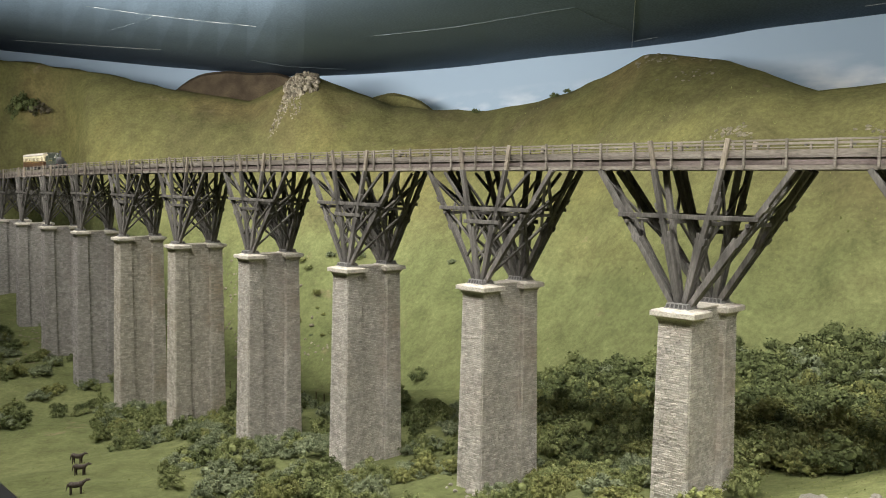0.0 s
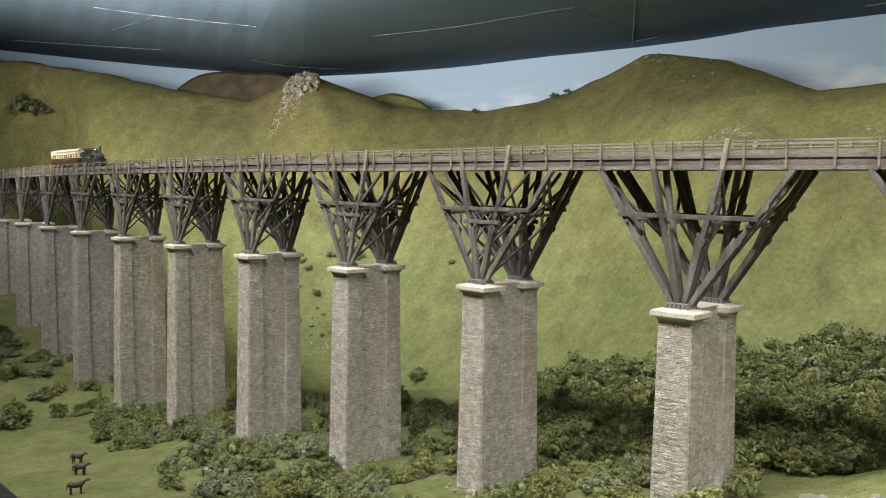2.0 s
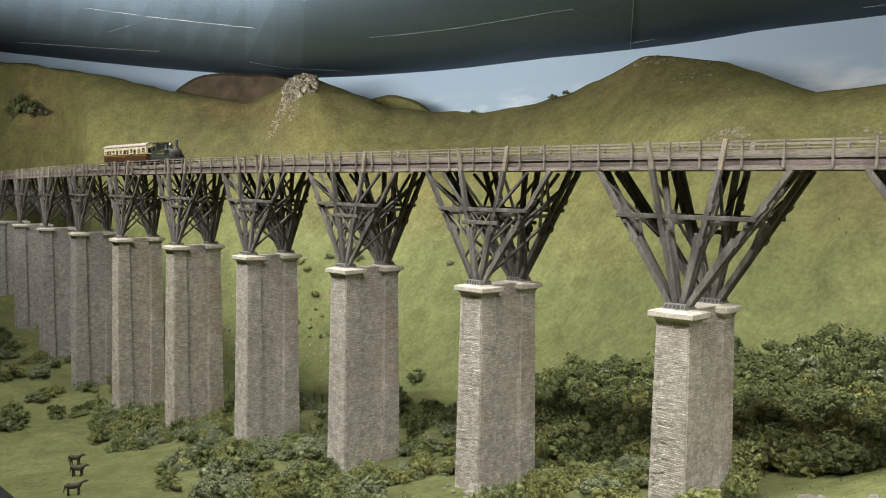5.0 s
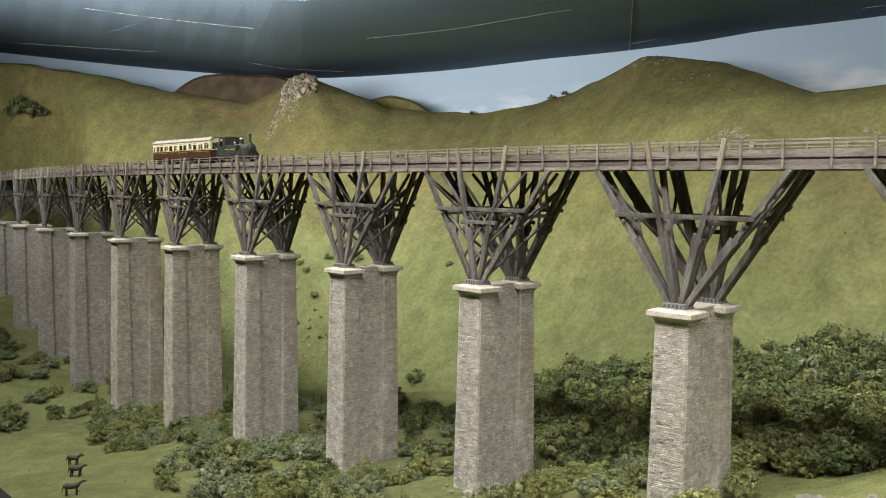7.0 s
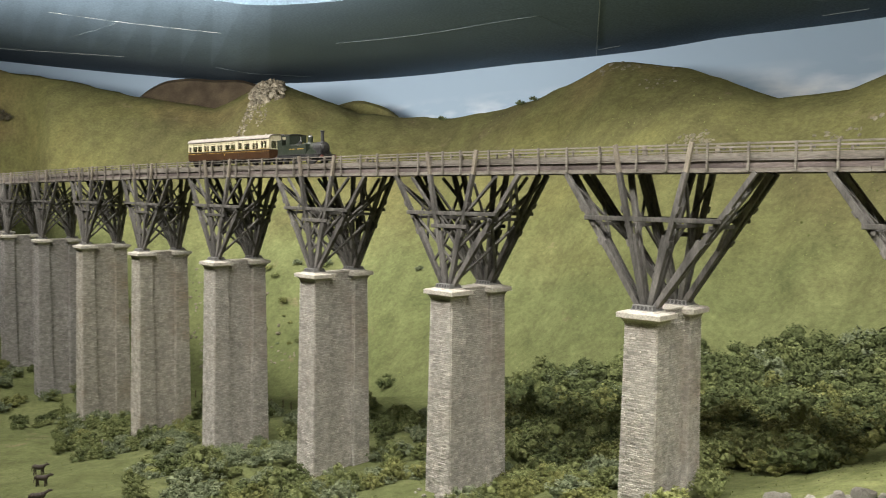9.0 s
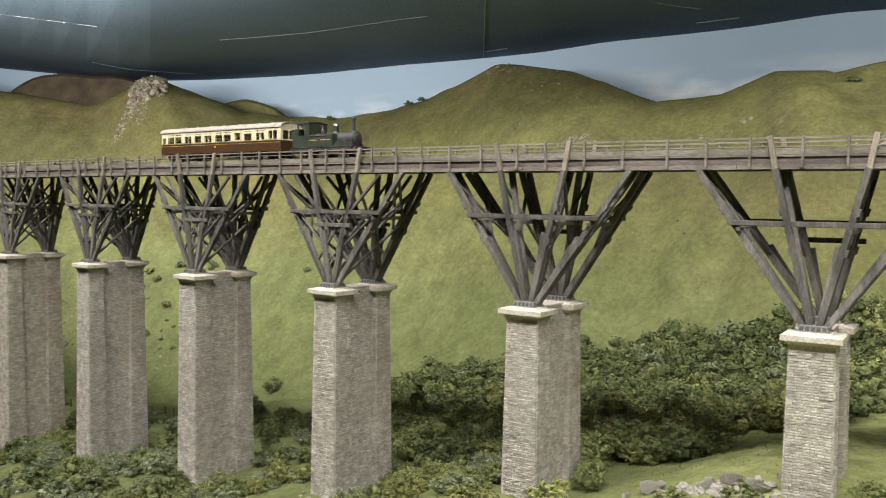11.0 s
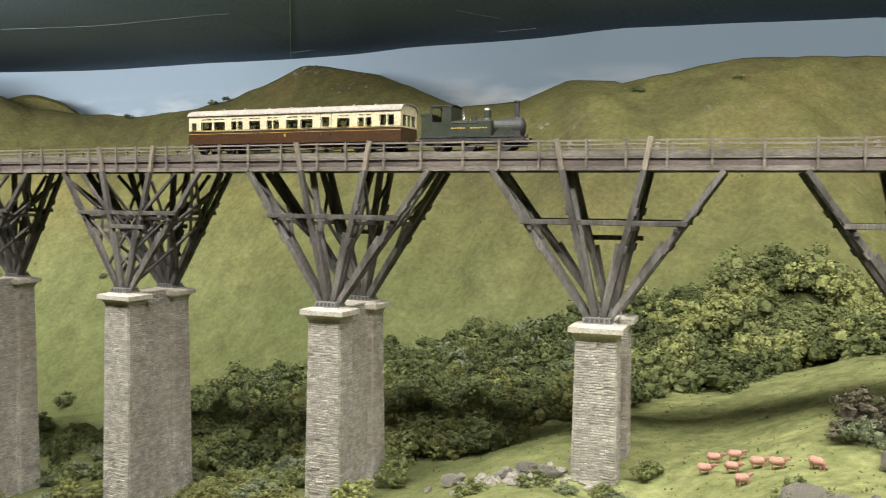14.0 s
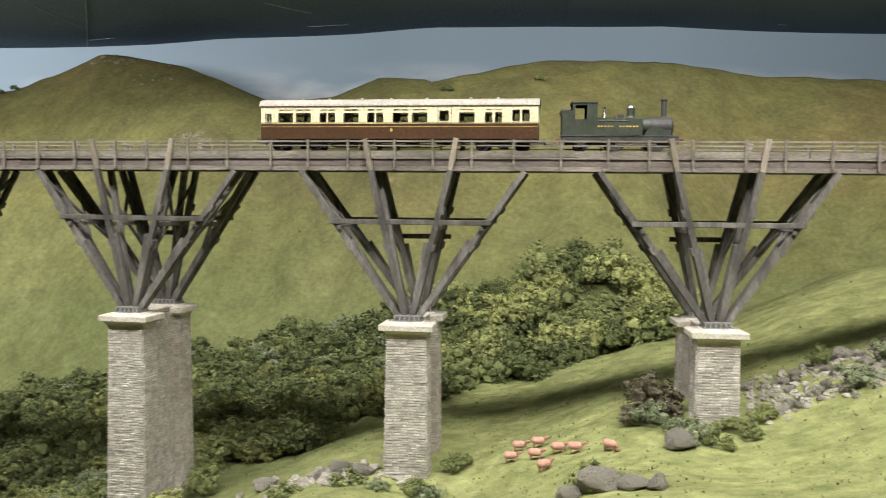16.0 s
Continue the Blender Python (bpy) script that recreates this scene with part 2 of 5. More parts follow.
def level(u):
    """Height of the pier caps: the line falls very slightly towards the far end."""
    return CAP - (0.00033 * (u + 2) ** 2 if u < -2 else 0.0)


FLOOR = [(-3.6, 1.25), (-3.3, 1.12), (-2.95, 1.0), (-2.6, 0.94), (-2.27, 0.885), (-1.95, 0.845), (-1.6, 0.825), (-1.32, 0.83), (-1.06, 0.85), (-0.8, 0.895),
         (-0.53, 0.925), (-0.26, 0.96), (0.0, 1.012), (0.26, 1.062), (0.52, 1.125), (0.8, 1.18), (1.2, 1.24)]
HUB = (0.47, -0.74)
# skyline of the hills: bearing in degrees left of straight across, rise over the eye per metre
SKYLINE = [(-40, 0.10), (-12, 0.121), (-8.6, 0.1265), (-3.8, 0.137), (0.3, 0.149), (4.5, 0.149), (8.2, 0.150), (11, 0.142), (14.4, 0.133), (18, 0.134), (21, 0.112),
           (25, 0.105), (28, 0.124), (30.3, 0.139), (33.8, 0.148), (35.2, 0.148), (37.4, 0.126), (39.5, 0.107), (41.7, 0.096), (45.3, 0.085), (51.2, 0.087),
           (54.2, 0.107), (56, 0.119), (57.2, 0.121), (58.3, 0.108), (60.2, 0.089), (66.4, 0.105), (70.5, 0.117), (74.2, 0.121), (90, 0.13)]
WALL_R = [(-40, 2.9), (-12, 2.4), (0, 2.15), (15, 2.08), (28, 2.28), (41, 2.75), (47, 3.05), (54, 3.33), (60, 3.5), (66, 3.7), (74, 3.95), (95, 4.1)]


def ridge_r(b):
    return 0.90 * line(WALL_R, b)


def land(x, y):
    """Height of the ground."""
    dx, dy = x - HUB[0], y - HUB[1]
    r, b = hypot(dx, dy), math.degrees(atan2(-dx, dy))
    base = lerp(FLOOR, x)
    rb = min(0.74 / max(cos(radians(b)), 0.05), 3.1)
    top = ridge_r(b)
    away = min(1.0, max(0.0, (3 - b) / 9))
    foot = rb + (0.42 + 0.2 * away) * (top - rb)
    foot = max(foot, line([(64, 0.0), (71, 3.25), (90, 3.35)], b))
    zr = 1.315 + top * line(SKYLINE, b)
    s = (r - foot) / (top - foot)
    if s > 0:
        s1 = min(s, 1.0)
        f = s1 * s1 * (3 - 2 * s1) * 0.55 + s1 * 0.45
        z = base + (zr - base) * f
        if s > 1:
            z = zr - 0.8 * (r - top)
    else:
        z = base
    # the pasture's swell beyond the last pier
    z += 0.062 * exp(-((x - 0.95) / 0.35) ** 2 - ((y - 0.5) / 0.3) ** 2) - 0.04 * away * exp(-((r - 1.68) / 0.17) ** 2)
    # spurs and shallow gullies running down the hills
    if 0 < s < 1:
        z += 0.16 * s * (1 - s) * (noise.noise(Vector((b * 0.13, r * 0.9, 4.0))) + 0.5 * noise.noise(Vector((b * 0.33 + 0.8 * r, r * 1.5, 9.0))))
    k = 0.012 if s < 0 else 0.012 + 0.02 * min(s, 1) * (1 - min(s, 1)) * 4
    z += k * noise.fractal(Vector((x * 4.5, y * 4.5, 1.7)), 1.0, 2.0, 4) * (0.3 if s >= 1 else 1)
    return z


def build_land():
    nb, nr = 330, 250
    verts, faces = [], []
    for i in range(nb + 1):
        b = -46 + (96 + 46) * i / nb
        edge = line(WALL_R, b) - 0.01
        for j in range(nr + 1):
            t = j / nr
            r0 = min(0.24 / max(cos(radians(b)), 0.02), 2.3)
            r = r0 + (edge - r0) * t ** 0.9
            x, y = HUB[0] - r * sin(radians(b)), HUB[1] + r * cos(radians(b))
            verts.append((x, y, land(x, y)))
    for i in range(nb):
        for j in range(nr):
            a = i * (nr + 1) + j
            faces.append((a, a + 1, a + nr + 2, a + nr + 1))
    me = bpy.data.meshes.new("ground")
    me.from_pydata(verts, [], faces)
    me.materials.append(GRASS)
    for p in me.polygons:
        p.use_smooth = True
    me.update()
    return tagged(new("ground", me), "rolling green moorland turf of the diorama", "ground", kind="structure")


build_land()


def build_front_edge():
    """The black board that closes the scene towards the visitors."""
    bm = bmesh.new()
    box(bm, -3.0, 2.2, -0.53, -0.503, 0.4, 1.02, bevel=0.008)
    tagged(link("wall_front", bm, DARK), "black painted board along the front of the diorama", "wall", kind="structure")


build_front_edge()


def front(b):
    """Where the ceiling's open front edge runs, as a share of the way to the backdrop."""
    return line([(15, 0.80), (41, 0.58)], b)


def ceiling_z(b):
    """The ceiling rises a little over the far end."""
    return line([(8, 1.72), (20, 1.706), (32, 1.706), (44, 1.72), (58, 1.72), (66, 1.77), (74, 1.825), (95, 1.90)], b)


def build_backdrop():
    """The curved, painted sky behind the hills, and the dark ceiling in front of it."""
    bm = bmesh.new()
    rows = []
    for i in range(81):
        b = -46 + 142 * i / 80
        r = line(WALL_R, b)
        x, y = HUB[0] - r * sin(radians(b)), HUB[1] + r * cos(radians(b))
        rows.append([bm.verts.new((x, y, z)) for z in (0.6, 1.2, 1.5, ceiling_z(b) + 0.03)])
    for p, q in zip(rows, rows[1:]):
        for k in range(3):
            bm.faces.new((p[k], q[k], q[k + 1], p[k + 1]))
    tagged(link("backdrop", bm, SKY, smooth=True), "curved backdrop painted with blue-grey sky and low clouds", "backdrop", kind="structure")
    bm = bmesh.new()
    rows = []
    for i in range(81):
        b = -46 + 142 * i / 80
        r = line(WALL_R, b)
        c, s = cos(radians(b)), sin(radians(b))
        rows.append([bm.verts.new((HUB[0] - q * s, HUB[1] + q * c, z)) for q, z in ((front(b) * r, ceiling_z(b)), (0.9 * r, ceiling_z(b)), (r + 0.02, ceiling_z(b)), (r + 0.02, ceiling_z(b) + 0.03), (front(b) * r, ceiling_z(b) + 0.03))])
    for p, q in zip(rows, rows[1:]):
        for k in range(5):
            bm.faces.new((p[k], q[k], q[(k + 1) % 5], p[(k + 1) % 5]))
    tagged(link("ceiling", bm, CEIL), "dark teal painted panel ceiling over the diorama", "ceiling", kind="structure")


build_backdrop()


def build_seams():
    """Pale slivers where the ceiling panels meet."""
    for b0, q0, b1, q1, mt in ((74, 0.919, 65.6, 0.871, SEAM), (69.9, 0.696, 60, 0.694, SEAM), (52.8, 0.743, 39.8, 0.739, SEAM_DULL), (68.5, 0.79, 65.8, 0.69, SEAM_DULL), (60.2, 0.887, 54.2, 0.947, SEAM_DULL),
                               (39.8, 0.739, 36.2, 0.885, SEAM_DULL), (22.7, 0.942, 20.2, 0.94, SEAM), (35.9, 0.955, 34.5, 0.946, SEAM), (25.4, 0.82, 22.5, 0.875, SEAM_DULL), (-6.7, 0.957, -7.2, 0.957, SEAM)):
        bm = bmesh.new()
        rows = []
        for i in range(9):
            b = b0 + (b1 - b0) * i / 8
            r = line(WALL_R, b) * (q0 + (q1 - q0) * i / 8)
            rows.append([bm.verts.new((HUB[0] - (r + d) * sin(radians(b)), HUB[1] + (r + d) * cos(radians(b)), z)) for d, z in ((0, ceiling_z(b) - 0.0005), (0.0012, ceiling_z(b) - 0.0005), (0.0012, ceiling_z(b) - 0.0013), (0, ceiling_z(b) - 0.0013))])
        for p, w in zip(rows, rows[1:]):
            for k in range(4):
                bm.faces.new((p[k], w[k], w[(k + 1) % 4], p[(k + 1) % 4]))
        tagged(link("trim", bm, mt), "pale joint strip between ceiling panels", "trim", kind="structure")
    for b in (36, 6, -6):
        bm = bmesh.new()
        s, c = sin(radians(b)), cos(radians(b))
        r = line(WALL_R, b)
        beam(bm, (HUB[0] - r * front(b) * s, HUB[1] + r * front(b) * c, ceiling_z(b) - 0.0008), (HUB[0] - r * 0.995 * s, HUB[1] + r * 0.995 * c, ceiling_z(b) - 0.0008), 0.0015, 0.0014, 0, up=(0, 0, 1))
        tagged(link("trim", bm, SEAM if b > 30 else CEIL), "joint strip between ceiling panels", "trim", kind="structure")


build_seams()


def build_room():
    """Plain dark walls that close the gallery round the visitors."""
    for name, lim in (("floor", (-5.0, 3.2, -2.8, 3.4, -0.1, 0.0)), ("wall_south", (-5.0, 3.2, -2.9, -2.8, 0.0, 2.9)), ("wall_west", (-5.1, -5.0, -2.8, 3.4, 0.0, 2.9)), ("wall_east", (3.2, 3.3, -2.8, 3.4, 0.0, 2.9)),
                      ("wall_north", (-5.0, 3.2, 3.4, 3.5, 0.0, 2.9)), ("ceiling_room", (-5.0, 3.2, -2.8, 3.4, 2.9, 3.0))):
        bm = bmesh.new()
        box(bm, *lim)
        tagged(link(name, bm, ROOM), "plain dark painted gallery " + name.split("_")[0], name.split("_")[0], kind="structure")


build_room()


def build_far_hill(b0, b1, rise, material, label, power, q=0.955):
    """A low rounded hill between the moor and the painted sky."""
    bm = bmesh.new()
    rows = []
    for i in range(33):
        t = i / 32
        b = b0 + (b1 - b0) * t
        s, c = sin(radians(b)), cos(radians(b))
        r = line(WALL_R, b)
        h = rise * r * (1 - abs(2 * t - 1) ** power) + 0.006 * noise.noise(Vector((t * 9, rise * 50, 0)))
        top = 1.315 + h
        rows.append([bm.verts.new((HUB[0] - r * k * s, HUB[1] + r * k * c, z)) for k, z in ((q - 0.03, 1.25), (q - 0.022, (top + 1.25) / 2 + 0.03), (q - 0.008, top - 0.012), (q, top), (q + 0.02, 1.25))])
    for p, w in zip(rows, rows[1:]):
        for k in range(4):
            bm.faces.new((p[k], w[k], w[k + 1], p[k + 1]))
    tagged(link("far_hill", bm, material), label, "hill")


build_far_hill(67.5, 53, 0.116, HEATHER, "distant rounded hill brown with heather", 3.4)
build_far_hill(57, 45.3, 0.097, GRASS, "distant low green hill on the skyline", 2.2)

# ---------------------------------------------------------------- the viaduct


def pier_floor(n):
    x, y, a = track(n)
    return min(land(x + cx, y + cy) for cx in (-0.03, 0.03) for cy in (-0.05, 0.05)) - level(n) - 0.01


def build_pier(n):
    """A masonry pier: two battered shafts joined by a web, each shaft under a moulded cap."""
    x, y, a = track(n)
    root = new("viaduct_pier")
    tagged(root, "tall battered rubble-stone viaduct pier with pale caps", "pier", "viaduct piers")
    root.matrix_world = pose(x, y, level(n), 0, 0, math.degrees(a))
    zb = pier_floor(n)
    g = -zb * 0.012
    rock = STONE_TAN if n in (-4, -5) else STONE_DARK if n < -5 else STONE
    for yc in (FRONT, REAR):
        bm = bmesh.new()
        frustum(bm, (-0.0170 - g, 0.0170 + g, yc - 0.0115 - g, yc + 0.0115 + g, zb), (-0.0170, 0.0170, yc - 0.0115, yc + 0.0115, -0.0098))
        part("shaft", bm, rock if n < -9 else MORTAR, root)
        bm = bmesh.new()
        frustum(bm, (-0.0182, 0.0182, yc - 0.0127, yc + 0.0127, -0.0112), (-0.0182, 0.0182, yc - 0.0127, yc + 0.0127, -0.0092))
        frustum(bm, (-0.0182, 0.0182, yc - 0.0127, yc + 0.0127, -0.0092), (-0.0212, 0.0212, yc - 0.0155, yc + 0.0155, -0.0058))
        frustum(bm, (-0.0238, 0.0238, yc - 0.0176, yc + 0.0176, -0.0058), (-0.0238, 0.0238, yc - 0.0176, yc + 0.0176, -0.0012))
        frustum(bm, (-0.0238, 0.0238, yc - 0.0176, yc + 0.0176, -0.0012), (-0.0215, 0.0215, yc - 0.0160, yc + 0.0160, 0.0))
        part("cap", bm, CAPSTONE, root, "pale dressed-stone cap with sloping top")
        bm = bmesh.new()
        frustum(bm, (-0.0160, 0.0160, yc - 0.0122, yc + 0.0122, 0.0), (-0.0142, 0.0142, yc - 0.0112, yc + 0.0112, 0.0016))
        part("plinth", bm, CAPSTONE, root)
        bm = bmesh.new()
        frustum(bm, (-0.0118, 0.0118, yc - 0.0094, yc + 0.0094, 0.0016), (-0.0100, 0.0100, yc - 0.0084, yc + 0.0084, 0.0062))
        shoe = part("iron_shoe", bm, IRON, root, "ribbed dark iron shoe")
        for z, w in ((0.0016, 0.0002), (0.0058, -0.0014)):
            bm = bmesh.new()
            box(bm, -0.0126 - w, 0.0126 + w, yc - 0.0102 - w, yc + 0.0102 + w, z, z + 0.0008)
            part("flange", bm, IRON_PALE, shoe)
        for k in range(6):
            bx = -0.0115 + k * 0.0046
            bm = bmesh.new()
            frustum(bm, (bx - 0.0005, bx + 0.0005, yc - 0.0106, yc + 0.0106, 0.0016), (bx * 0.9 - 0.0004, bx * 0.9 + 0.0004, yc - 0.0090, yc + 0.0090, 0.0060))
            part("rib", bm, IRON_PALE, shoe)
    bm = bmesh.new()
    frustum(bm, (-WEB - g, WEB + g, FRONT + 0.011, REAR - 0.011, zb), (-WEB, WEB, FRONT + 0.011, REAR - 0.011, -0.0010))
    part("web_wall", bm, MORTAR if n >= -9 else rock, root)
    bm = bmesh.new()
    box(bm, -WEB - 0.0006, WEB + 0.0006, FRONT + 0.0125, REAR - 0.0125, -0.0009, 0.0012, bevel=0.0004)
    part("coping", bm, CAPSTONE, root)
    if n >= -9:
        build_stones(root, n, zb, rock)
    return root


def build_stones(root, n, zb, rock):
    """Coursed rubble facing: every stone a block of its own, proud of the mortar."""
    rnd = random.Random(500 + n)
    big = 1.0 if n > -4 else 1.35
    verts, faces, singles = [], [], []
    quad = ((4, 5, 6, 7), (0, 1, 5, 4), (1, 2, 6, 5), (2, 3, 7, 6), (3, 0, 4, 7))

    def face(o0, o1, d, nrm, zt, single=False):
        """Courses over a wall from o0 to o1; d runs along it, nrm out of it; half(z) spreads with the batter."""
        z = zt
        while z > zb + 0.002:
            h = rnd.uniform(0.0019, 0.0028) * big
            k = -z * 0.012
            a, b = o0 - d * k, o1 + d * k
            ln = (b - a).length
            s = 0.0
            while s < ln - 0.0008:
                w = min((rnd.choice((0.0045, 0.0070)) if s == 0.0 else rnd.uniform(0.0030, 0.0075)) * big, ln - s)
                if ln - s - w < 0.003:
                    w = ln - s
                pr = 0.0012 if s == 0.0 or ln - s - w < 1e-6 else rnd.choice((rnd.uniform(0.0001, 0.0010), rnd.uniform(0.0001, 0.0010), rnd.uniform(0.0006, 0.0014)))
                gp = 0.00018
                base = a + d * s + nrm * (k - 0.0003)
                q = []
                for dep, ins in ((0, 0), (pr + 0.0003, 0.00024)):
                    for ds, dz in ((gp + ins, -h + gp + ins), (w - gp - ins, -h + gp + ins), (w - gp - ins, -gp - ins), (gp + ins, -gp - ins)):
                        q.append(base + d * ds + nrm * dep + Vector((rnd.uniform(-1, 1) * 0.0001, 0, z + dz + rnd.uniform(-1, 1) * 0.00012)))
                if single and len(singles) < 290:
                    singles.append(q)
                else:
                    i = len(verts)
                    verts.extend(q)
                    faces.extend(tuple(i + c for c in f) for f in quad)
                s += w
            z -= h

    X, Y = Vector((1, 0, 0)), Vector((0, 1, 0))
    for yc in (FRONT, REAR):
        if yc < 0:
            face(Vector((-0.0170, yc - 0.0115, 0)), Vector((0.0170, yc - 0.0115, 0)), X, -Y, -0.0110, n == 1)
        else:
            face(Vector((WEB, yc - 0.0115, 0)), Vector((0.0170, yc - 0.0115, 0)), X, -Y, -0.0110)
        face(Vector((0.0170, yc - 0.0115, 0)), Vector((0.0170, yc + 0.0115, 0)), Y, X, -0.0110)
        if n >= 1:
            face(Vector((-0.0170, yc + 0.0115, 0)), Vector((-0.0170, yc - 0.0115, 0)), -Y, -X, -0.0110)
    face(Vector((WEB, FRONT + 0.0118, 0)), Vector((WEB, REAR - 0.0118, 0)), Y, X, -0.0014)
    me = bpy.data.meshes.new("stone_facing")
    me.from_pydata([tuple(v) for v in verts], [], faces)
    me.materials.append(rock)
    ob = new("stone_facing", me)
    ob.parent = root
    tagged(ob, "coursed grey rubble stones", kind="stuff")
    for q in singles:
        me = bpy.data.meshes.new("stone")
        me.from_pydata([tuple(v) for v in q], [], quad)
        me.materials.append(rock)
        new("stone", me).parent = root


DECK = 0.1346


def build_trestle(n):
    """The timber fan on a pier: four raking legs on each side, walings, ties and braces."""
    x, y, a = track(n)
    root = new("timber_trestle")
    tagged(root, "fan of weathered grey timber struts spreading to the deck", "trestle", "timber fans of the viaduct")
    root.matrix_world = pose(x, y, level(n), 0, 0, math.degrees(a))
    rnd = random.Random(100 + n)
    jit = lambda s=0.0007: rnd.uniform(-s, s)
    for sy in (-1, 1):
        y0, y1 = (FRONT if sy < 0 else REAR), sy * 0.0245
        yo = sy * 0.0292
        feet = {-2: -0.0085, -1: -0.0032, 1: 0.0032, 2: 0.0085}
        tops = {-2: -0.101, -1: -0.0355, 1: 0.0355, 2: 0.101}

        def at(k, z):
            t = (z - 0.004) / (DECK - 0.004)
            return Vector((feet[k] + (tops[k] - feet[k]) * t, y0 + ((y1 if abs(k) == 2 else yo) - y0) * t, z))

        for k in (-2, -1, 1, 2):
            bm = bmesh.new()
            end = at(k, DECK) if abs(k) == 2 else at(k, 0.163)
            if abs(k) == 1:
                mid = at(k, DECK)
                end = Vector((mid.x + (0.0055 if k > 0 else -0.0055), sy * 0.0292, 0.1630 + jit()))
                beam(bm, at(k, 0.004), mid + (end - mid) * 0.02, 0.0053, 0.0056)
                # the head takes the paler timber to look lit above the deck
                head = bmesh.new()
                beam(head, mid, end, 0.0046, 0.0036)
                part("post_head", head, TIMBER_LIT, root, "head of a raker beside the deck, coloured pale as lit")
            else:
                beam(bm, at(k, 0.004), end, 0.0051, 0.0054)
            part("raker", bm, TIMBER, root)
            if n >= 0 or sy > 0:
                bm = bmesh.new()
                low, high = at(k, 0.006), at(k, DECK)
                low.x, low.y = low.x * 0.9, y0 - sy * 0.006
                high.x, high.y = high.x * (1.0 if abs(k) == 2 else 0.94), sy * 0.010
                beam(bm, low, high, 0.0058, 0.0050)
                part("inner_raker", bm, TIMBER, root)
            bm = bmesh.new()
            zt = 0.072 + jit(0.006)
            o = Vector((0.0050 if k > 0 else -0.0050, 0, 0))
            beam(bm, at(k, 0.006) - o * 0.2, at(k, zt) - o, 0.0036, 0.0048)
            part("strut", bm, TIMBER, root)
            for zc in (0.066, 0.099):
                bm = bmesh.new()
                d = (at(k, zc + 0.006) - at(k, zc)).normalized()
                o2 = Vector((0.0034 if k > 0 else -0.0034, 0, 0))
                beam(bm, at(k, zc) + o2 - d * 0.0035, at(k, zc) + o2 + d * 0.0035, 0.0022, 0.0068, 0.0003)
                part("clasp", bm, TIMBER, root)
        for z, s in ((0.0895, 1.06), (0.074, 0.5)):
            bm = bmesh.new()
            p, q = at(-2, z + jit()), at(2, z + jit())
            c = (p + q) / 2
            off = Vector((0, sy * 0.0042, 0))
            beam(bm, c + (p - c) * s + off, c + (q - c) * s + off, 0.0046, 0.0030, up=(0, 1, 0))
            if z > 0.08 or n <= -1 or sy > 0:
                part("waling", bm, TIMBER, root)
            else:
                bm.free()
        if n <= -1:
            for k, zl, zh in ((-2, 0.012, 0.085), (-1, 0.015, 0.10), (1, 0.015, 0.10), (2, 0.012, 0.085), (-2, 0.07, 0.128), (2, 0.07, 0.128)):
                bm = bmesh.new()
                p, q = at(k, zl), at(k, zh)
                q.y = -q.y
                beam(bm, p, q, 0.0030, 0.0030)
                part("cross_brace", bm, TIMBER, root)
            for k, m in ((-2, 1), (2, -1), (-1, 2), (1, -2)):
                bm = bmesh.new()
                beam(bm, at(m, 0.03), at(k, 0.098), 0.0026, 0.0026)
                part("brace", bm, TIMBER, root)
        for k in ((-1, 1) if n <= -1 else ()):
            bm = bmesh.new()
            beam(bm, at(k, 0.088), at(2 * k, DECK - 0.004) * 0.55 + at(k, DECK) * 0.45, 0.0034, 0.0034)
            part("brace", bm, TIMBER, root)
    # ties and crossed braces between the two sides
    for k, xt in ((-2, -0.0635), (-1, -0.024), (1, 0.024), (2, 0.0635)):
        bm = bmesh.new()
        beam(bm, (xt, -0.033, 0.0835), (xt, 0.033, 0.0835), 0.0038, 0.0038, up=(0, 0, 1))
        part("tie", bm, TIMBER, root)
        bm = bmesh.new()
        xa, xb = xt * 0.62, xt * 1.45
        beam(bm, (xa, -0.029, 0.05), (xb, 0.026, 0.125), 0.0028, 0.0028)
        beam(bm, (xa, 0.029, 0.05), (xb, -0.026, 0.125), 0.0028, 0.0028)
        part("cross_brace", bm, TIMBER, root)
    return root


PIERS = list(range(-11, 4))
for n in PIERS:
    build_pier(n)
    build_trestle(n)


def strip(bm, u0, u1, y0, y1, z0, z1, steps=4):
    """A board that follows the bridge's centre line."""
    rows = []
    for i in range(steps + 1):
        u = u0 + (u1 - u0) * i / steps
        x, y, a = track(u)
        rows.append([bm.verts.new((x - s * sin(a), y + s * cos(a), level(u) + z)) for s, z in ((y0, z0), (y1, z0), (y1, z1), (y0, z1))])
    for p, q in zip(rows, rows[1:]):
        for k in range(4):
            bm.faces.new((p[k], q[k], q[(k + 1) % 4], p[(k + 1) % 4]))
    bm.faces.new(rows[0][::-1])
    bm.faces.new(rows[-1])
    return bm


RISE = 0.0012


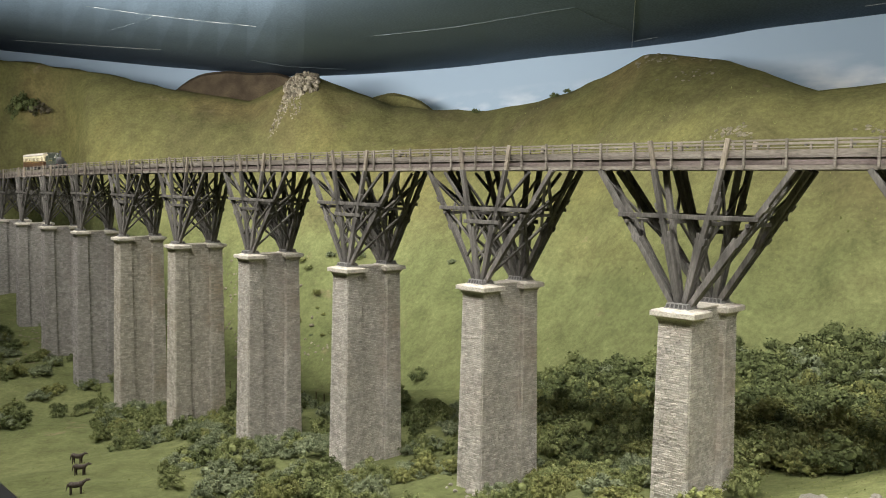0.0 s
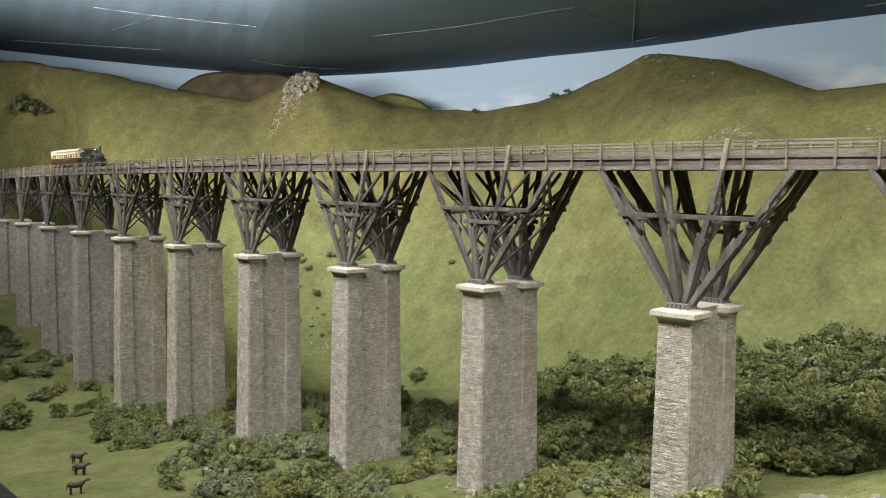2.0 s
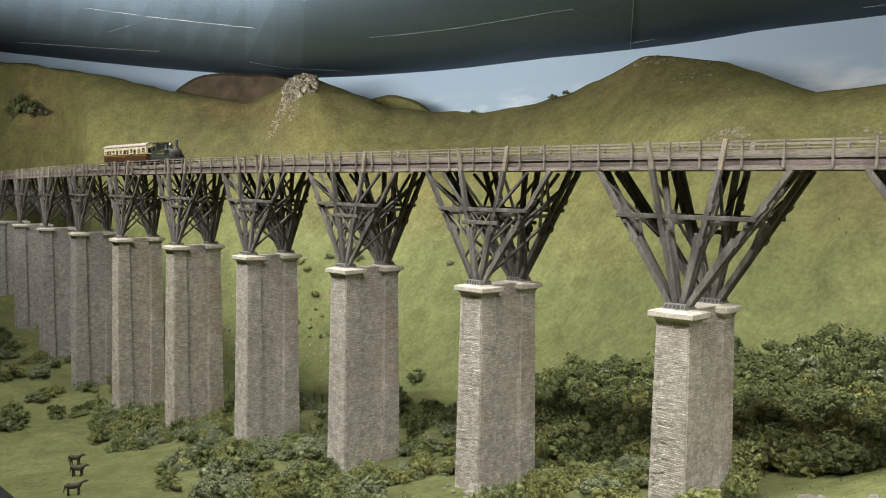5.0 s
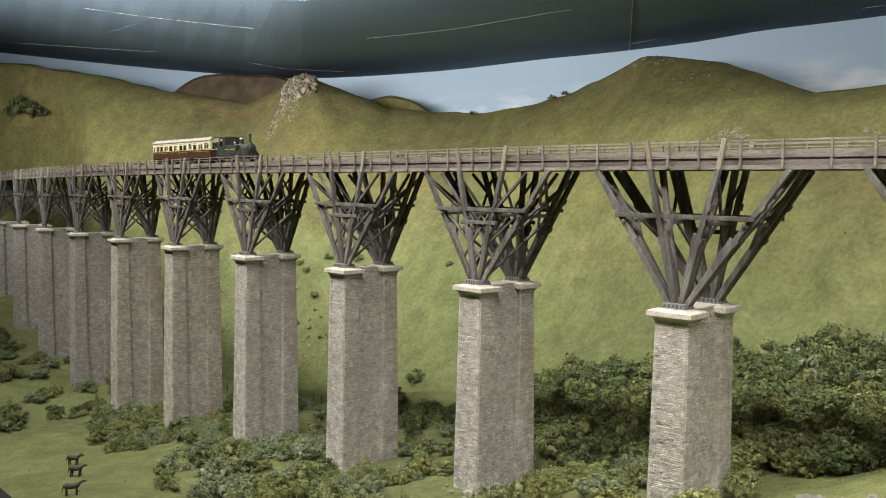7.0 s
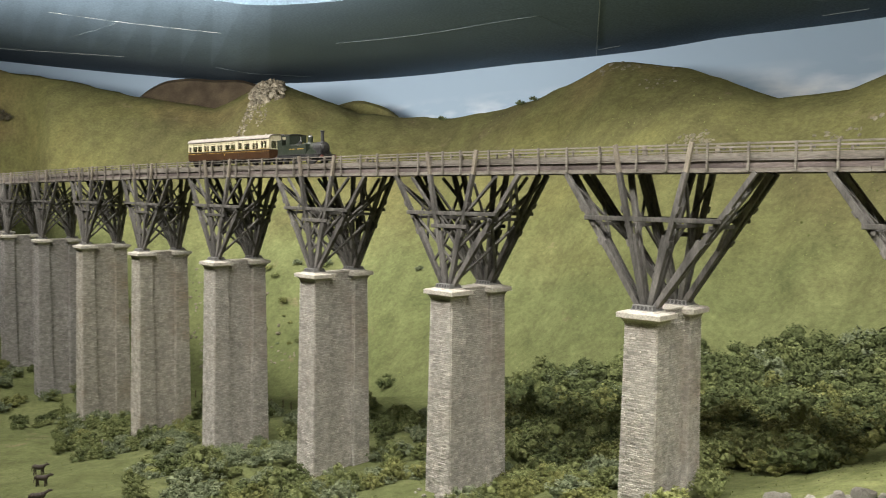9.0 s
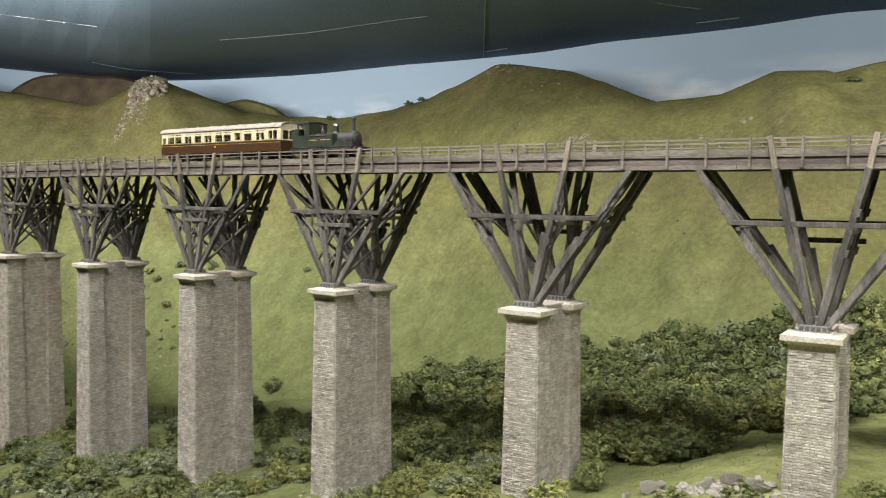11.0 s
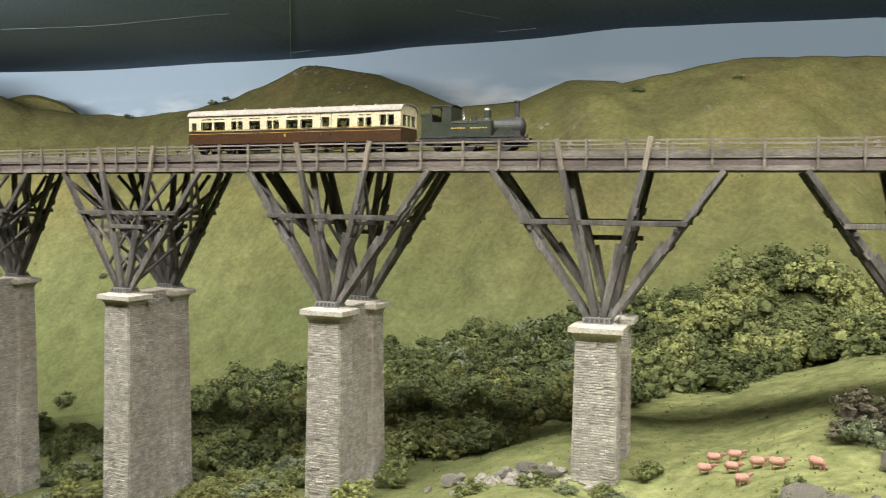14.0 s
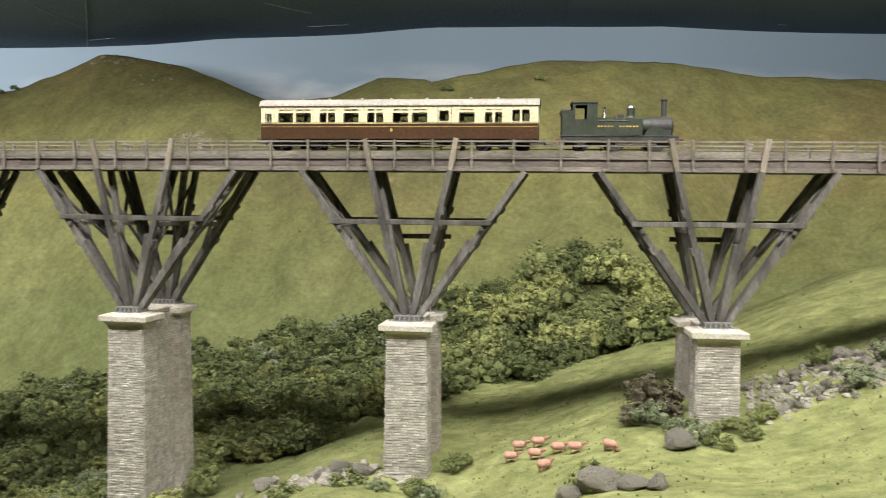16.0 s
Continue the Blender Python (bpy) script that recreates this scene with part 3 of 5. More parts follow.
def build_deck():
    root = tagged(new("bridge_deck"), "long weathered timber bridge deck with plank sides and post-and-rail fence", "bridge deck")
    root.location = (0, 0, RISE)
    rnd = random.Random(7)
    u0, u1 = -11.6, 3.5
    bm = bmesh.new()
    strip(bm, u0, u1, -0.0246, 0.0246, 0.1345, 0.1462, 60)
    part("deck_planking", bm, TIMBER_MAUVE, root, "dark timber deck")
    # side boards, laid end to end
    for sy in (-1, 1):
        for zlo, zhi, off, mt in ((0.1335, 0.1376, 0.0268, TIMBER_PALE), (0.1380, 0.1436, 0.0252, TIMBER_MAUVE), (0.1440, 0.1453, 0.0266, TIMBER_PALE), (0.1458, 0.1512, 0.0256, TIMBER_PALE)):
            u = u0
            while u < u1:
                ln = rnd.uniform(0.7, 1.3)
                bm = bmesh.new()
                j = rnd.uniform(-0.00012, 0.00012)
                ya, yb = (-off, -off + 0.0024) if sy < 0 else (off - 0.0024, off)
                strip(bm, u, min(u + ln - 0.002, u1), ya + j, yb + j, zlo + j, zhi + j, 3)
                part("side_board", bm, mt, root)
                u += ln
        for k in range(int(u0 * 7), int(u1 * 7)):
            u = (k + 0.5) / 7 + rnd.uniform(-0.012, 0.012)
            if min(abs(u - round(u) + e) for e in (-0.15, 0.15)) < 0.02:
                continue
            x, y, a = track(u)
            bm = bmesh.new()
            m = pose(x, y, level(u), 0, 0, math.degrees(a))
            yc = sy * 0.0285
            box(bm, -0.0011, 0.0011, yc - 0.0012, yc + 0.0012, 0.1345, 0.1612 + rnd.uniform(-0.0006, 0.0006), m @ pose(0, 0, 0, 0, rnd.uniform(-0.8, 0.8), 0), 0.0003)
            part("fence_post", bm, TIMBER_PALE, root)
            if sy < 0 and u > -7:
                bm = bmesh.new()
                box(bm, 0.0148, 0.0170, yc + 0.0010, yc + 0.0026, 0.1542, 0.1561, m)
                part("iron_bracket", bm, IRON, root)
        for z, h in ((0.1590, 0.0014), (0.1553, 0.0009)):
            u = u0
            while u < u1:
                ln = rnd.uniform(0.9, 1.3)
                bm = bmesh.new()
                strip(bm, u, min(u + ln, u1), sy * 0.0272 - 0.0008, sy * 0.0272 + 0.0008, z + rnd.uniform(-0.0003, 0.0003), z + h, 5)
                part("fence_rail", bm, TIMBER_PALE, root)
                u += ln
    for k in range(int(u0 * 24), int(u1 * 24)):
        x, y, a = track(k / 24)
        bm = bmesh.new()
        box(bm, -0.0017, 0.0017, -0.0175, 0.0175, 0.1462, 0.1488, pose(x, y, level(k / 24), 0, 0, math.degrees(a)))
        part("sleeper", bm, TIMBER_MAUVE, root)
    for s in (-0.0091, 0.0091):
        bm = bmesh.new()
        strip(bm, u0, u1, s - 0.0006, s + 0.0006, 0.1488, 0.1522, 80)
        part("rail", bm, RAIL, root, "running rail")
    return root


build_deck()

# ---------------------------------------------------------------- shrubs, rocks and creatures


def leaf_mat(name, a, b):
    return mat(name, a, b, 45, 0.85, 0.0, 300, island=0.30)


LEAF_DARK = leaf_mat("dark_green_leaves", (0.057, 0.073, 0.029), (0.132, 0.154, 0.062))
LEAF_OLIVE = leaf_mat("olive_leaves", (0.102, 0.111, 0.037), (0.209, 0.216, 0.080))
LEAF_MID = leaf_mat("mid_green_leaves", (0.106, 0.125, 0.047), (0.212, 0.234, 0.096))
LEAF_PALE = leaf_mat("yellow_green_leaves", (0.187, 0.209, 0.072), (0.341, 0.358, 0.143))
LEAF_GREY = leaf_mat("grey_green_leaves", (0.113, 0.136, 0.076), (0.218, 0.246, 0.145))
LEAF_BROWN = leaf_mat("brown_leaves", (0.074, 0.066, 0.044), (0.135, 0.120, 0.082))
TWIG = mat("twig", (0.06, 0.045, 0.03), (0.10, 0.08, 0.055), 200, 0.9, 0.2, 600)


def shrub_mesh(seed, material, tall=0.8, lobes=6, puffs=7, puff=0.105, leaves=34, leaf=0.052):
    """A shrub about one unit across: lobes of small foliage puffs, each puff a tuft of fine leaves round a dense core."""
    rnd = random.Random(seed)
    verts, faces = [], []
    bm = bmesh.new()
    for k in range(lobes):
        a = 2 * pi * (k + rnd.uniform(-0.3, 0.3)) / (lobes - 1)
        rr = 0.0 if k == lobes - 1 else rnd.uniform(0.20, 0.33)
        c = Vector((cos(a) * rr, sin(a) * rr, 0.12 + tall * (0.34 - 0.55 * rr) * rnd.uniform(0.7, 1.25)))
        rad = rnd.uniform(0.15, 0.22)
        bmesh.ops.create_icosphere(bm, subdivisions=1, radius=rad * 0.52, matrix=Matrix.Translation(c))
        for i in range(puffs):
            v = Vector((rnd.gauss(0, 1), rnd.gauss(0, 1), rnd.gauss(0.45, 0.8))).normalized()
            pc, pr = c + v * rad * rnd.uniform(0.75, 1.05), puff * rnd.uniform(0.6, 1.15)
            bmesh.ops.create_icosphere(bm, subdivisions=1, radius=pr * 0.44, matrix=Matrix.Translation(pc) @ Euler((rnd.uniform(0, 3), rnd.uniform(0, 3), 0)).to_matrix().to_4x4())
            for _ in range(leaves):
                w = Vector((rnd.gauss(0, 1), rnd.gauss(0, 1), rnd.gauss(0.3, 1))).normalized()
                p = pc + w * pr * rnd.uniform(0.58, 1.10)
                t = w.cross(Vector((rnd.gauss(0, 1), rnd.gauss(0, 1), rnd.gauss(0, 1)))).normalized()
                n2 = (w + t.cross(w) * rnd.uniform(-0.5, 0.5) + t * rnd.uniform(-0.4, 0.4)).normalized()
                e1 = n2.cross(t).normalized()
                e2 = n2.cross(e1)
                z = leaf * rnd.uniform(0.5, 1.0)
                j = len(verts)
                verts += [p - e2 * z * 0.5 - e1 * z * 0.3, p + e2 * z * 0.5 - e1 * z * 0.3, p + e1 * z * 0.6 + n2 * z * 0.2]
                faces.append((j, j + 1, j + 2))
    for v in bm.verts:
        v.co += 0.035 * noise.noise_vector(v.co * 13)
    j = len(verts)
    bm.verts.index_update()
    verts += [v.co.copy() for v in bm.verts]
    faces += [tuple(j + v.index for v in f.verts) for f in bm.faces]
    bm.free()
    me = bpy.data.meshes.new("foliage")
    me.from_pydata([tuple(v) for v in verts], [], faces)
    me.materials.append(material)
    return me


SHRUBS = {}
for key, material in (("dark", LEAF_DARK), ("mid", LEAF_MID), ("pale", LEAF_PALE), ("grey", LEAF_GREY), ("brown", LEAF_BROWN), ("olive", LEAF_OLIVE)):
    SHRUBS[key] = [shrub_mesh(40 + 7 * len(SHRUBS) + v, material, tall=0.75 + 0.15 * v) for v in range(3)]
WORDS = {"dark": "dark green leafy shrub in the valley thicket", "mid": "mid-green bushy shrub on the moor", "pale": "yellow-green rounded bush in full leaf",
         "grey": "grey-green low shrub with fine leaves", "brown": "brown dry bush with thin leaves", "olive": "olive-green shrub with fine yellowing leaves"}
thicket = []
count = [0]


def shrub(x, y, size, key, rnd, sink=0.12):
    """A shrub on the ground; once there are many, it joins the thicket."""
    me = rnd.choice(SHRUBS[key])
    m = pose(x, y, land(x, y) - sink * size, 0, 0, rnd.uniform(0, 360)) @ Matrix.Diagonal((size * rnd.uniform(0.85, 1.25), size * rnd.uniform(0.85, 1.25), size * rnd.uniform(0.8, 1.2), 1))
    if count[0] >= 290:
        thicket.append((me, m))
        return
    count[0] += 1
    ob = new("shrub", me)
    ob.matrix_world = m
    tagged(ob, WORDS[key], "shrub", "shrubs of the valley")


def polar(b, r):
    return HUB[0] - r * sin(radians(b)), HUB[1] + r * cos(radians(b))


def on_slope(b, rise):
    """The first place along a bearing where the land stands that high over the eye, per metre."""
    r = 0.9
    while r < 3.6:
        x, y = polar(b, r)
        if (land(x, y) - 1.317) / r >= rise:
            return x, y
        r += 0.01
    return polar(b, ridge_r(b))


def clear(x, y, d=0.033):
    """Whether a spot is clear of the piers."""
    for n in PIERS:
        px, py, a = track(n)
        if abs(x - px) < d and abs(y - py) < d + 0.03:
            return False
    return True


def build_shrubs():
    rnd = random.Random(21)
    # tall wood on the rise behind the last piers
    for _ in range(95):
        t = rnd.random()
        b = 15 - 17 * t + rnd.uniform(-1.5, 1.5)
        r = 1.16 + 0.06 * t + rnd.random() ** 1.3 * (0.22 - 0.02 * t)
        key = rnd.choices(("dark", "mid", "pale"), (0.7 - 0.6 * t, 0.6, 0.5 + 1.3 * t))[0] if r > 1.22 else rnd.choice(("dark", "dark", "mid"))
        shrub(*polar(b, r), rnd.uniform(0.065, 0.11), key, rnd)
    # dark belt behind the bridge
    for _ in range(430):
        b = rnd.uniform(14, 43)
        near = 0.86 / cos(radians(b)) + 0.02
        far = 1.32 + (b - 14) * 0.0115
        r = near + (far - near) * rnd.random()
        f = (r - near) / (far - near)
        x, y = polar(b, r)
        if x > 0.10 and f < 0.35:
            continue
        key = rnd.choices(("dark", "mid", "grey", "olive"), (0.8 + 1.1 * f, 0.45, 1.4 * max(0, f - 0.5), 1.6 * max(0, 0.8 - f)))[0]
        if clear(x, y):
            shrub(x, y, rnd.uniform(0.05, 0.09) + 0.025 * f, key, rnd)
    # foreground scrub round the feet of the piers
    for _ in range(420):
        x = rnd.uniform(-1.15, 0.02)
        y = rnd.uniform(-0.30, 0.10)
        edge = -0.06 - 0.26 * min(1, max(0, (-x - 0.02) / 0.5)) + 0.62 * max(0, -x - 0.52)
        if y < min(edge, -0.09) or hypot(x + 0.245, y + 0.05) < 0.032:
            continue
        key = rnd.choices(("dark", "mid", "grey", "olive", "pale"), (0.3, 1.3, 0.8 + (1.2 if x < -0.3 else 0), 0.9 if x > -0.45 else 0.12, 0.10))[0]
        if clear(x, y, 0.031):
            shrub(x, y, rnd.uniform(0.026, 0.055), key, rnd)
    # scrub up the valley, behind and beside the far piers
    for _ in range(430):
        b, r = rnd.uniform(57, 77), rnd.uniform(1.5, 2.9)
        x, y = polar(b, r)
        if noise.noise(Vector((x * 5, y * 5, 3))) < -0.12 or y > 0.33 or (x > -1.3 and y < -0.12):
            continue
        key = rnd.choices(("dark", "mid", "grey", "olive"), (1.2, 1.1, 0.7, 0.3))[0]
        if clear(x, y, 0.03):
            shrub(x, y, rnd.uniform(0.03, 0.065), key, rnd)
    for _ in range(110):
        b, r = rnd.uniform(43, 60), rnd.uniform(1.2, 1.75)
        x, y = polar(b, r)
        if r < 0.80 / cos(radians(b)) or y > 0.33:
            continue
        if clear(x, y):
            shrub(x, y, rnd.uniform(0.03, 0.06), rnd.choice(("dark", "mid", "grey")), rnd)
    # thin scrub on the lower slope behind the far piers
    for _ in range(150):
        x, y = on_slope(rnd.uniform(46, 74), rnd.uniform(-0.19, -0.085))
        if noise.noise(Vector((x * 4, y * 4, 11))) > 0.0:
            shrub(x, y, rnd.uniform(0.012, 0.034), rnd.choices(("mid", "grey", "olive"), (1.0, 0.7, 0.9))[0], rnd)
    # clumps on the pasture where the ponies graze
    for cx, cy, n, sx, sy in ((-1.32, -0.07, 34, 0.10, 0.035), (-1.14, -0.12, 12, 0.05, 0.02), (-0.98, -0.17, 7, 0.05, 0.015)):
        for _ in range(n):
            x, y = cx + rnd.gauss(0, sx), cy + rnd.gauss(0, sy)
            if clear(x, y, 0.036):
                shrub(x, y, rnd.uniform(0.022, 0.05), rnd.choices(("dark", "mid", "grey"), (1.0, 1.3, 0.5))[0], rnd)
    # single bushes
    for x, y, s, key in ((0.036, -0.035, 0.045, "pale"), (0.045, 0.03, 0.05, "mid"), (0.480, 0.06, 0.070, "brown"), (0.470, 0.03, 0.045, "brown"), (0.478, 0.02, 0.045, "grey"), (0.515, -0.02, 0.035, "grey"), (0.545, 0.005, 0.03, "mid"),
                         (0.57, 0.03, 0.03, "mid"), (0.30, -0.05, 0.03, "grey"), (0.225, -0.04, 0.03, "mid"), (0.31, 0.01, 0.03, "mid"), (-0.979, 0.495, 0.05, "dark"), (*on_slope(73.1, 0.062), 0.15, "dark"), (*on_slope(72.4, 0.058), 0.10, "brown"), (*on_slope(45.9, 0.080), 0.035, "dark"),
                         (-1.09, 1.12, 0.035, "dark"), (-1.13, 1.11, 0.03, "dark"), (*on_slope(13.7, 0.118), 0.035, "dark"), (*on_slope(7.6, 0.128), 0.03, "mid"), (-1.319, -0.238, 0.06, "dark"), (0.17, -0.05, 0.03, "mid"), (0.65, 0.06, 0.04, "grey"), (0.69, 0.10, 0.05, "grey"), (0.44, -0.145, 0.03, "mid"), (0.46, -0.15, 0.025, "grey"), (0.53, -0.03, 0.03, "mid"), (0.50, -0.01, 0.03, "grey"), (0.555, -0.01, 0.028, "mid"), (0.49, 0.045, 0.04, "brown"), (0.285, -0.045, 0.026, "mid"), (0.255, -0.05, 0.022, "grey"), (0.63, 0.14, 0.03, "mid"), (0.72, 0.17, 0.04, "grey")):
        shrub(x, y, s, key, rnd)


build_shrubs()


def build_thicket():
    """The scrub that is too dense to count, as one mesh."""
    vs, fs, mi, mats = [], [], [], []
    for me, m in thicket:
        for mt in me.materials:
            if mt not in mats:
                mats.append(mt)
        ks = [mats.index(mt) for mt in me.materials]
        j = len(vs)
        vs += [tuple(m @ v.co) for v in me.vertices]
        fs += [tuple(j + i for i in p.vertices) for p in me.polygons]
        mi += [ks[p.material_index] for p in me.polygons]
    me = bpy.data.meshes.new("undergrowth")
    me.from_pydata(vs, [], fs)
    for mt in mats:
        me.materials.append(mt)
    me.polygons.foreach_set("material_index", mi)

    tagged(new("undergrowth", me), "dense mixed green undergrowth on the valley floor", "undergrowth", kind="stuff")


if thicket:
    build_thicket()


def boulder_mesh(seed, flat=0.7):
    rnd = random.Random(seed)
    bm = bmesh.new()
    bmesh.ops.create_icosphere(bm, subdivisions=2, radius=0.5)
    cuts = [(Vector((rnd.gauss(0, 1), rnd.gauss(0, 1), rnd.gauss(0, 1))).normalized(), rnd.uniform(0.22, 0.38)) for _ in range(7)]
    for v in bm.verts:
        for n, d in cuts:
            k = v.co.dot(n) - d
            if k > 0:
                v.co -= n * k * 0.9
        v.co *= 1 + 0.12 * noise.noise(v.co * 5 + Vector((seed, 0, 0)))
        v.co.z *= flat
    me = bpy.data.meshes.new("boulder")
    bm.to_mesh(me)
    bm.free()
    me.materials.append(ROCK)
    return me


TOR_ROCK = mat("weathered_granite", (0.12, 0.10, 0.072), (0.31, 0.28, 0.215), 70, 0.95, 0.9, 300, island=0.45, dist=0.003)
MOOR_ROCK = mat("lichened_rock", (0.115, 0.105, 0.070), (0.235, 0.21, 0.155), 60, 0.95, 0.8, 500, dist=0.002)
BOULDERS = [boulder_mesh(s) for s in range(6)]


def boulder(x, y, size, rnd, label="grey granite boulder half sunk in turf", group="boulders", up=0.0, z=None):
    ob = new("boulder", rnd.choice(BOULDERS))
    ob.matrix_world = pose(x, y, (land(x, y) if z is None else z) + up + size * 0.12, rnd.uniform(-20, 20), rnd.uniform(-20, 20), rnd.uniform(0, 360)) @ Matrix.Diagonal((size, size * rnd.uniform(0.7, 1.1), size * rnd.uniform(0.7, 1.1), 1))
    return tagged(ob, label, "rock", group)


def rubble(name, label, spots, material=None, upright=1.0):
    """Many stones joined into one outcrop: spots are (place, size)."""
    rnd = random.Random(len(spots))
    vs, fs = [], []
    for p, s in spots:
        me = rnd.choice(BOULDERS)
        m = Matrix.Translation(p) @ Euler((rnd.uniform(-0.5, 0.5), rnd.uniform(-0.5, 0.5), rnd.uniform(0, 6))).to_matrix().to_4x4() @ Matrix.Diagonal((s, s * rnd.uniform(0.6, 1.1), s * upright * rnd.uniform(0.7, 1.3), 1))
        j = len(vs)
        vs += [tuple(m @ v.co) for v in me.vertices]
        fs += [tuple(j + i for i in q.vertices) for q in me.polygons]
    me = bpy.data.meshes.new(name)
    me.from_pydata(vs, [], fs)
    me.materials.append(material or ROCK)
    tagged(new(name, me), label, "rocks", kind="stuff")


def build_rocks():
    rnd = random.Random(5)
    for x, y, s in ((0.50, -0.035, 0.034), (0.448, -0.150, 0.036), (0.470, -0.160, 0.026), (0.428, -0.150, 0.028), (0.487, -0.165, 0.022), (0.227, -0.013, 0.03), (0.20, 0.0, 0.025), (0.182, -0.009, 0.022),
                    (0.13, -0.01, 0.03), (-0.252, -0.03, 0.022), (-0.22, -0.05, 0.02), (-0.235, -0.02, 0.016), (0.652, 0.155, 0.024), (-1.083, -0.092, 0.03), (0.70, -0.02, 0.04)):
        boulder(x, y, s, rnd)
    spots = []
    for k in range(900):
        t, w = rnd.random(), rnd.uniform(-1, 1)
        x = 0.562 + 0.25 * t
        y = 0.085 + 0.05 * t + 0.085 * w * (0.55 + 0.45 * t) + 0.01 * rnd.gauss(0, 1)
        if k < 120:
            boulder(x, y, rnd.uniform(0.007, 0.015), rnd, "pale grey scree stone on the pasture", "scree stones")
        else:
            spots.append((Vector((x, y, land(x, y))), rnd.uniform(0.004, 0.010)))
    rubble("scree", "fine grey scree between larger stones", spots)
    spots = []
    for _ in range(90):
        x, y = 0.20 + rnd.gauss(0, 0.035), -0.012 + rnd.gauss(0, 0.014)
        spots.append((Vector((x, y, land(x, y) + 0.001)), rnd.uniform(0.005, 0.014)))
    for _ in range(50):
        x, y = -0.245 + rnd.gauss(0, 0.02), -0.045 + rnd.gauss(0, 0.012)
        spots.append((Vector((x, y, land(x, y) + 0.001)), rnd.uniform(0.005, 0.014)))
    rubble("stone_rubble", "loose grey-brown rubble among the grass", spots)
    spots = []
    crest = ridge_r(57)
    for _ in range(900):
        w, r = rnd.uniform(-1, 1), crest - rnd.uniform(-0.01, 0.16)
        x, y = polar(57.0 + 1.05 * w, r)
        z, zc = land(x, y), 1.315 + crest * 0.119
        if zc - 0.085 < z and len(spots) < 190:
            s = rnd.uniform(0.010, 0.026)
            spots.append((Vector((x, y, z + 0.15 * s)), s))
    n = 0
    while n < 520:
        t = rnd.random()
        x, y = polar(57.6 + 1.3 * t - (1.5 * t if n % 3 == 0 else 0) + rnd.uniform(-0.6, 0.6) * (1 - 0.5 * t), crest - 0.08 - 0.14 * t)
        spots.append((Vector((x, y, land(x, y) - 0.002)), rnd.uniform(0.004, 0.013) * (1 - 0.3 * t)))
        n += 1
    rubble("granite_tor", "craggy granite tor crowning a green hill", spots, TOR_ROCK, 1.5)
    spots = []
    for cx, cy, n, sp in ((*on_slope(30.1, 0.062), 50, 0.016), (*on_slope(21.2, 0.066), 30, 0.02), (*on_slope(61, -0.115), 60, 0.04), (*on_slope(8, 0.10), 16, 0.03), (*on_slope(73.3, -0.165), 60, 0.05), (*on_slope(34.2, 0.141), 60, 0.032), (*on_slope(31.5, 0.123), 45, 0.035),) + ((-1.687, 0.412, 60, 0.06), (-1.354, 0.481, 40, 0.05), (-2.041, -0.021, 60, 0.07), ):
        for _ in range(n):
            x, y = cx + rnd.gauss(0, sp * 1.6), cy + rnd.gauss(0, sp * 0.3)
            spots.append((Vector((x, y, land(x, y) - 0.004)), rnd.uniform(0.006, 0.017)))
    for _ in range(420):
        b, rise = rnd.uniform(56, 75), rnd.uniform(-0.20, -0.09)
        if noise.noise(Vector((b * 0.5, rise * 22, 2))) < 0.12:
            continue
        x, y = on_slope(b, rise)
        spots.append((Vector((x, y, land(x, y) - 0.003)), rnd.uniform(0.006, 0.022)))
    rubble("rock_outcrops", "scattered pale rock outcrops on the hillside", spots, MOOR_ROCK)


build_rocks()

WOOL = mat("raddled_wool", (0.42, 0.23, 0.175), (0.52, 0.31, 0.25), 200, 0.95, 0.8, 900)
HIDE = mat("dark_bay_hide", (0.035, 0.025, 0.02), (0.06, 0.045, 0.035), 150, 0.7, 0.2, 600)
FACE = mat("sheep_face", (0.30, 0.16, 0.12), (0.40, 0.22, 0.17), 200, 0.9, 0.1, 600)


def ball(bm, c, r, m=None):
    mm = Matrix.Translation(c) @ Matrix.Diagonal((*r, 1))
    bmesh.ops.create_uvsphere(bm, u_segments=12, v_segments=8, radius=1, matrix=(m @ mm) if m else mm)
    return bm


def build_sheep(x, y, turn, s=1.0, grazing=False):
    root = tagged(new("sheep"), "pink-brown woolly sheep standing on the pasture" if not grazing else "pink-brown woolly sheep grazing with its head down", "sheep", "flock of sheep")
    root.matrix_world = pose(x, y, land(x, y), 0, 0, turn) @ Matrix.Diagonal((s, s, s, 1))
    bm = bmesh.new()
    ball(bm, (0, 0, 0.0083), (0.0078, 0.0043, 0.0043))
    ball(bm, (-0.004, 0, 0.0085), (0.0043, 0.0042, 0.0042))
    for v in bm.verts:
        v.co *= 1 + 0.05 * noise.noise(v.co * 900)
    part("fleece", bm, WOOL, root, smooth=True)
    bm = bmesh.new()
    hz, hx = (0.0045, 0.0098) if grazing else (0.0118, 0.0098)
    rod(bm, (0.006, 0, 0.0095), (hx - 0.001, 0, hz), 0.0019, 8)
    ball(bm, (hx, 0, hz), (0.0026, 0.0015, 0.0016), None)
    for sy in (-1, 1):
        ball(bm, (hx - 0.0014, sy * 0.0019, hz + 0.001), (0.0005, 0.0011, 0.0005))
    part("head", bm, FACE, root, smooth=True)
    for lx in (-0.0048, 0.0048):
        for sy in (-1, 1):
            bm = bmesh.new()
            rod(bm, (lx, sy * 0.0022, 0), (lx, sy * 0.0022, 0.006), 0.0007, 6, 0.001)
            part("leg", bm, FACE, root)


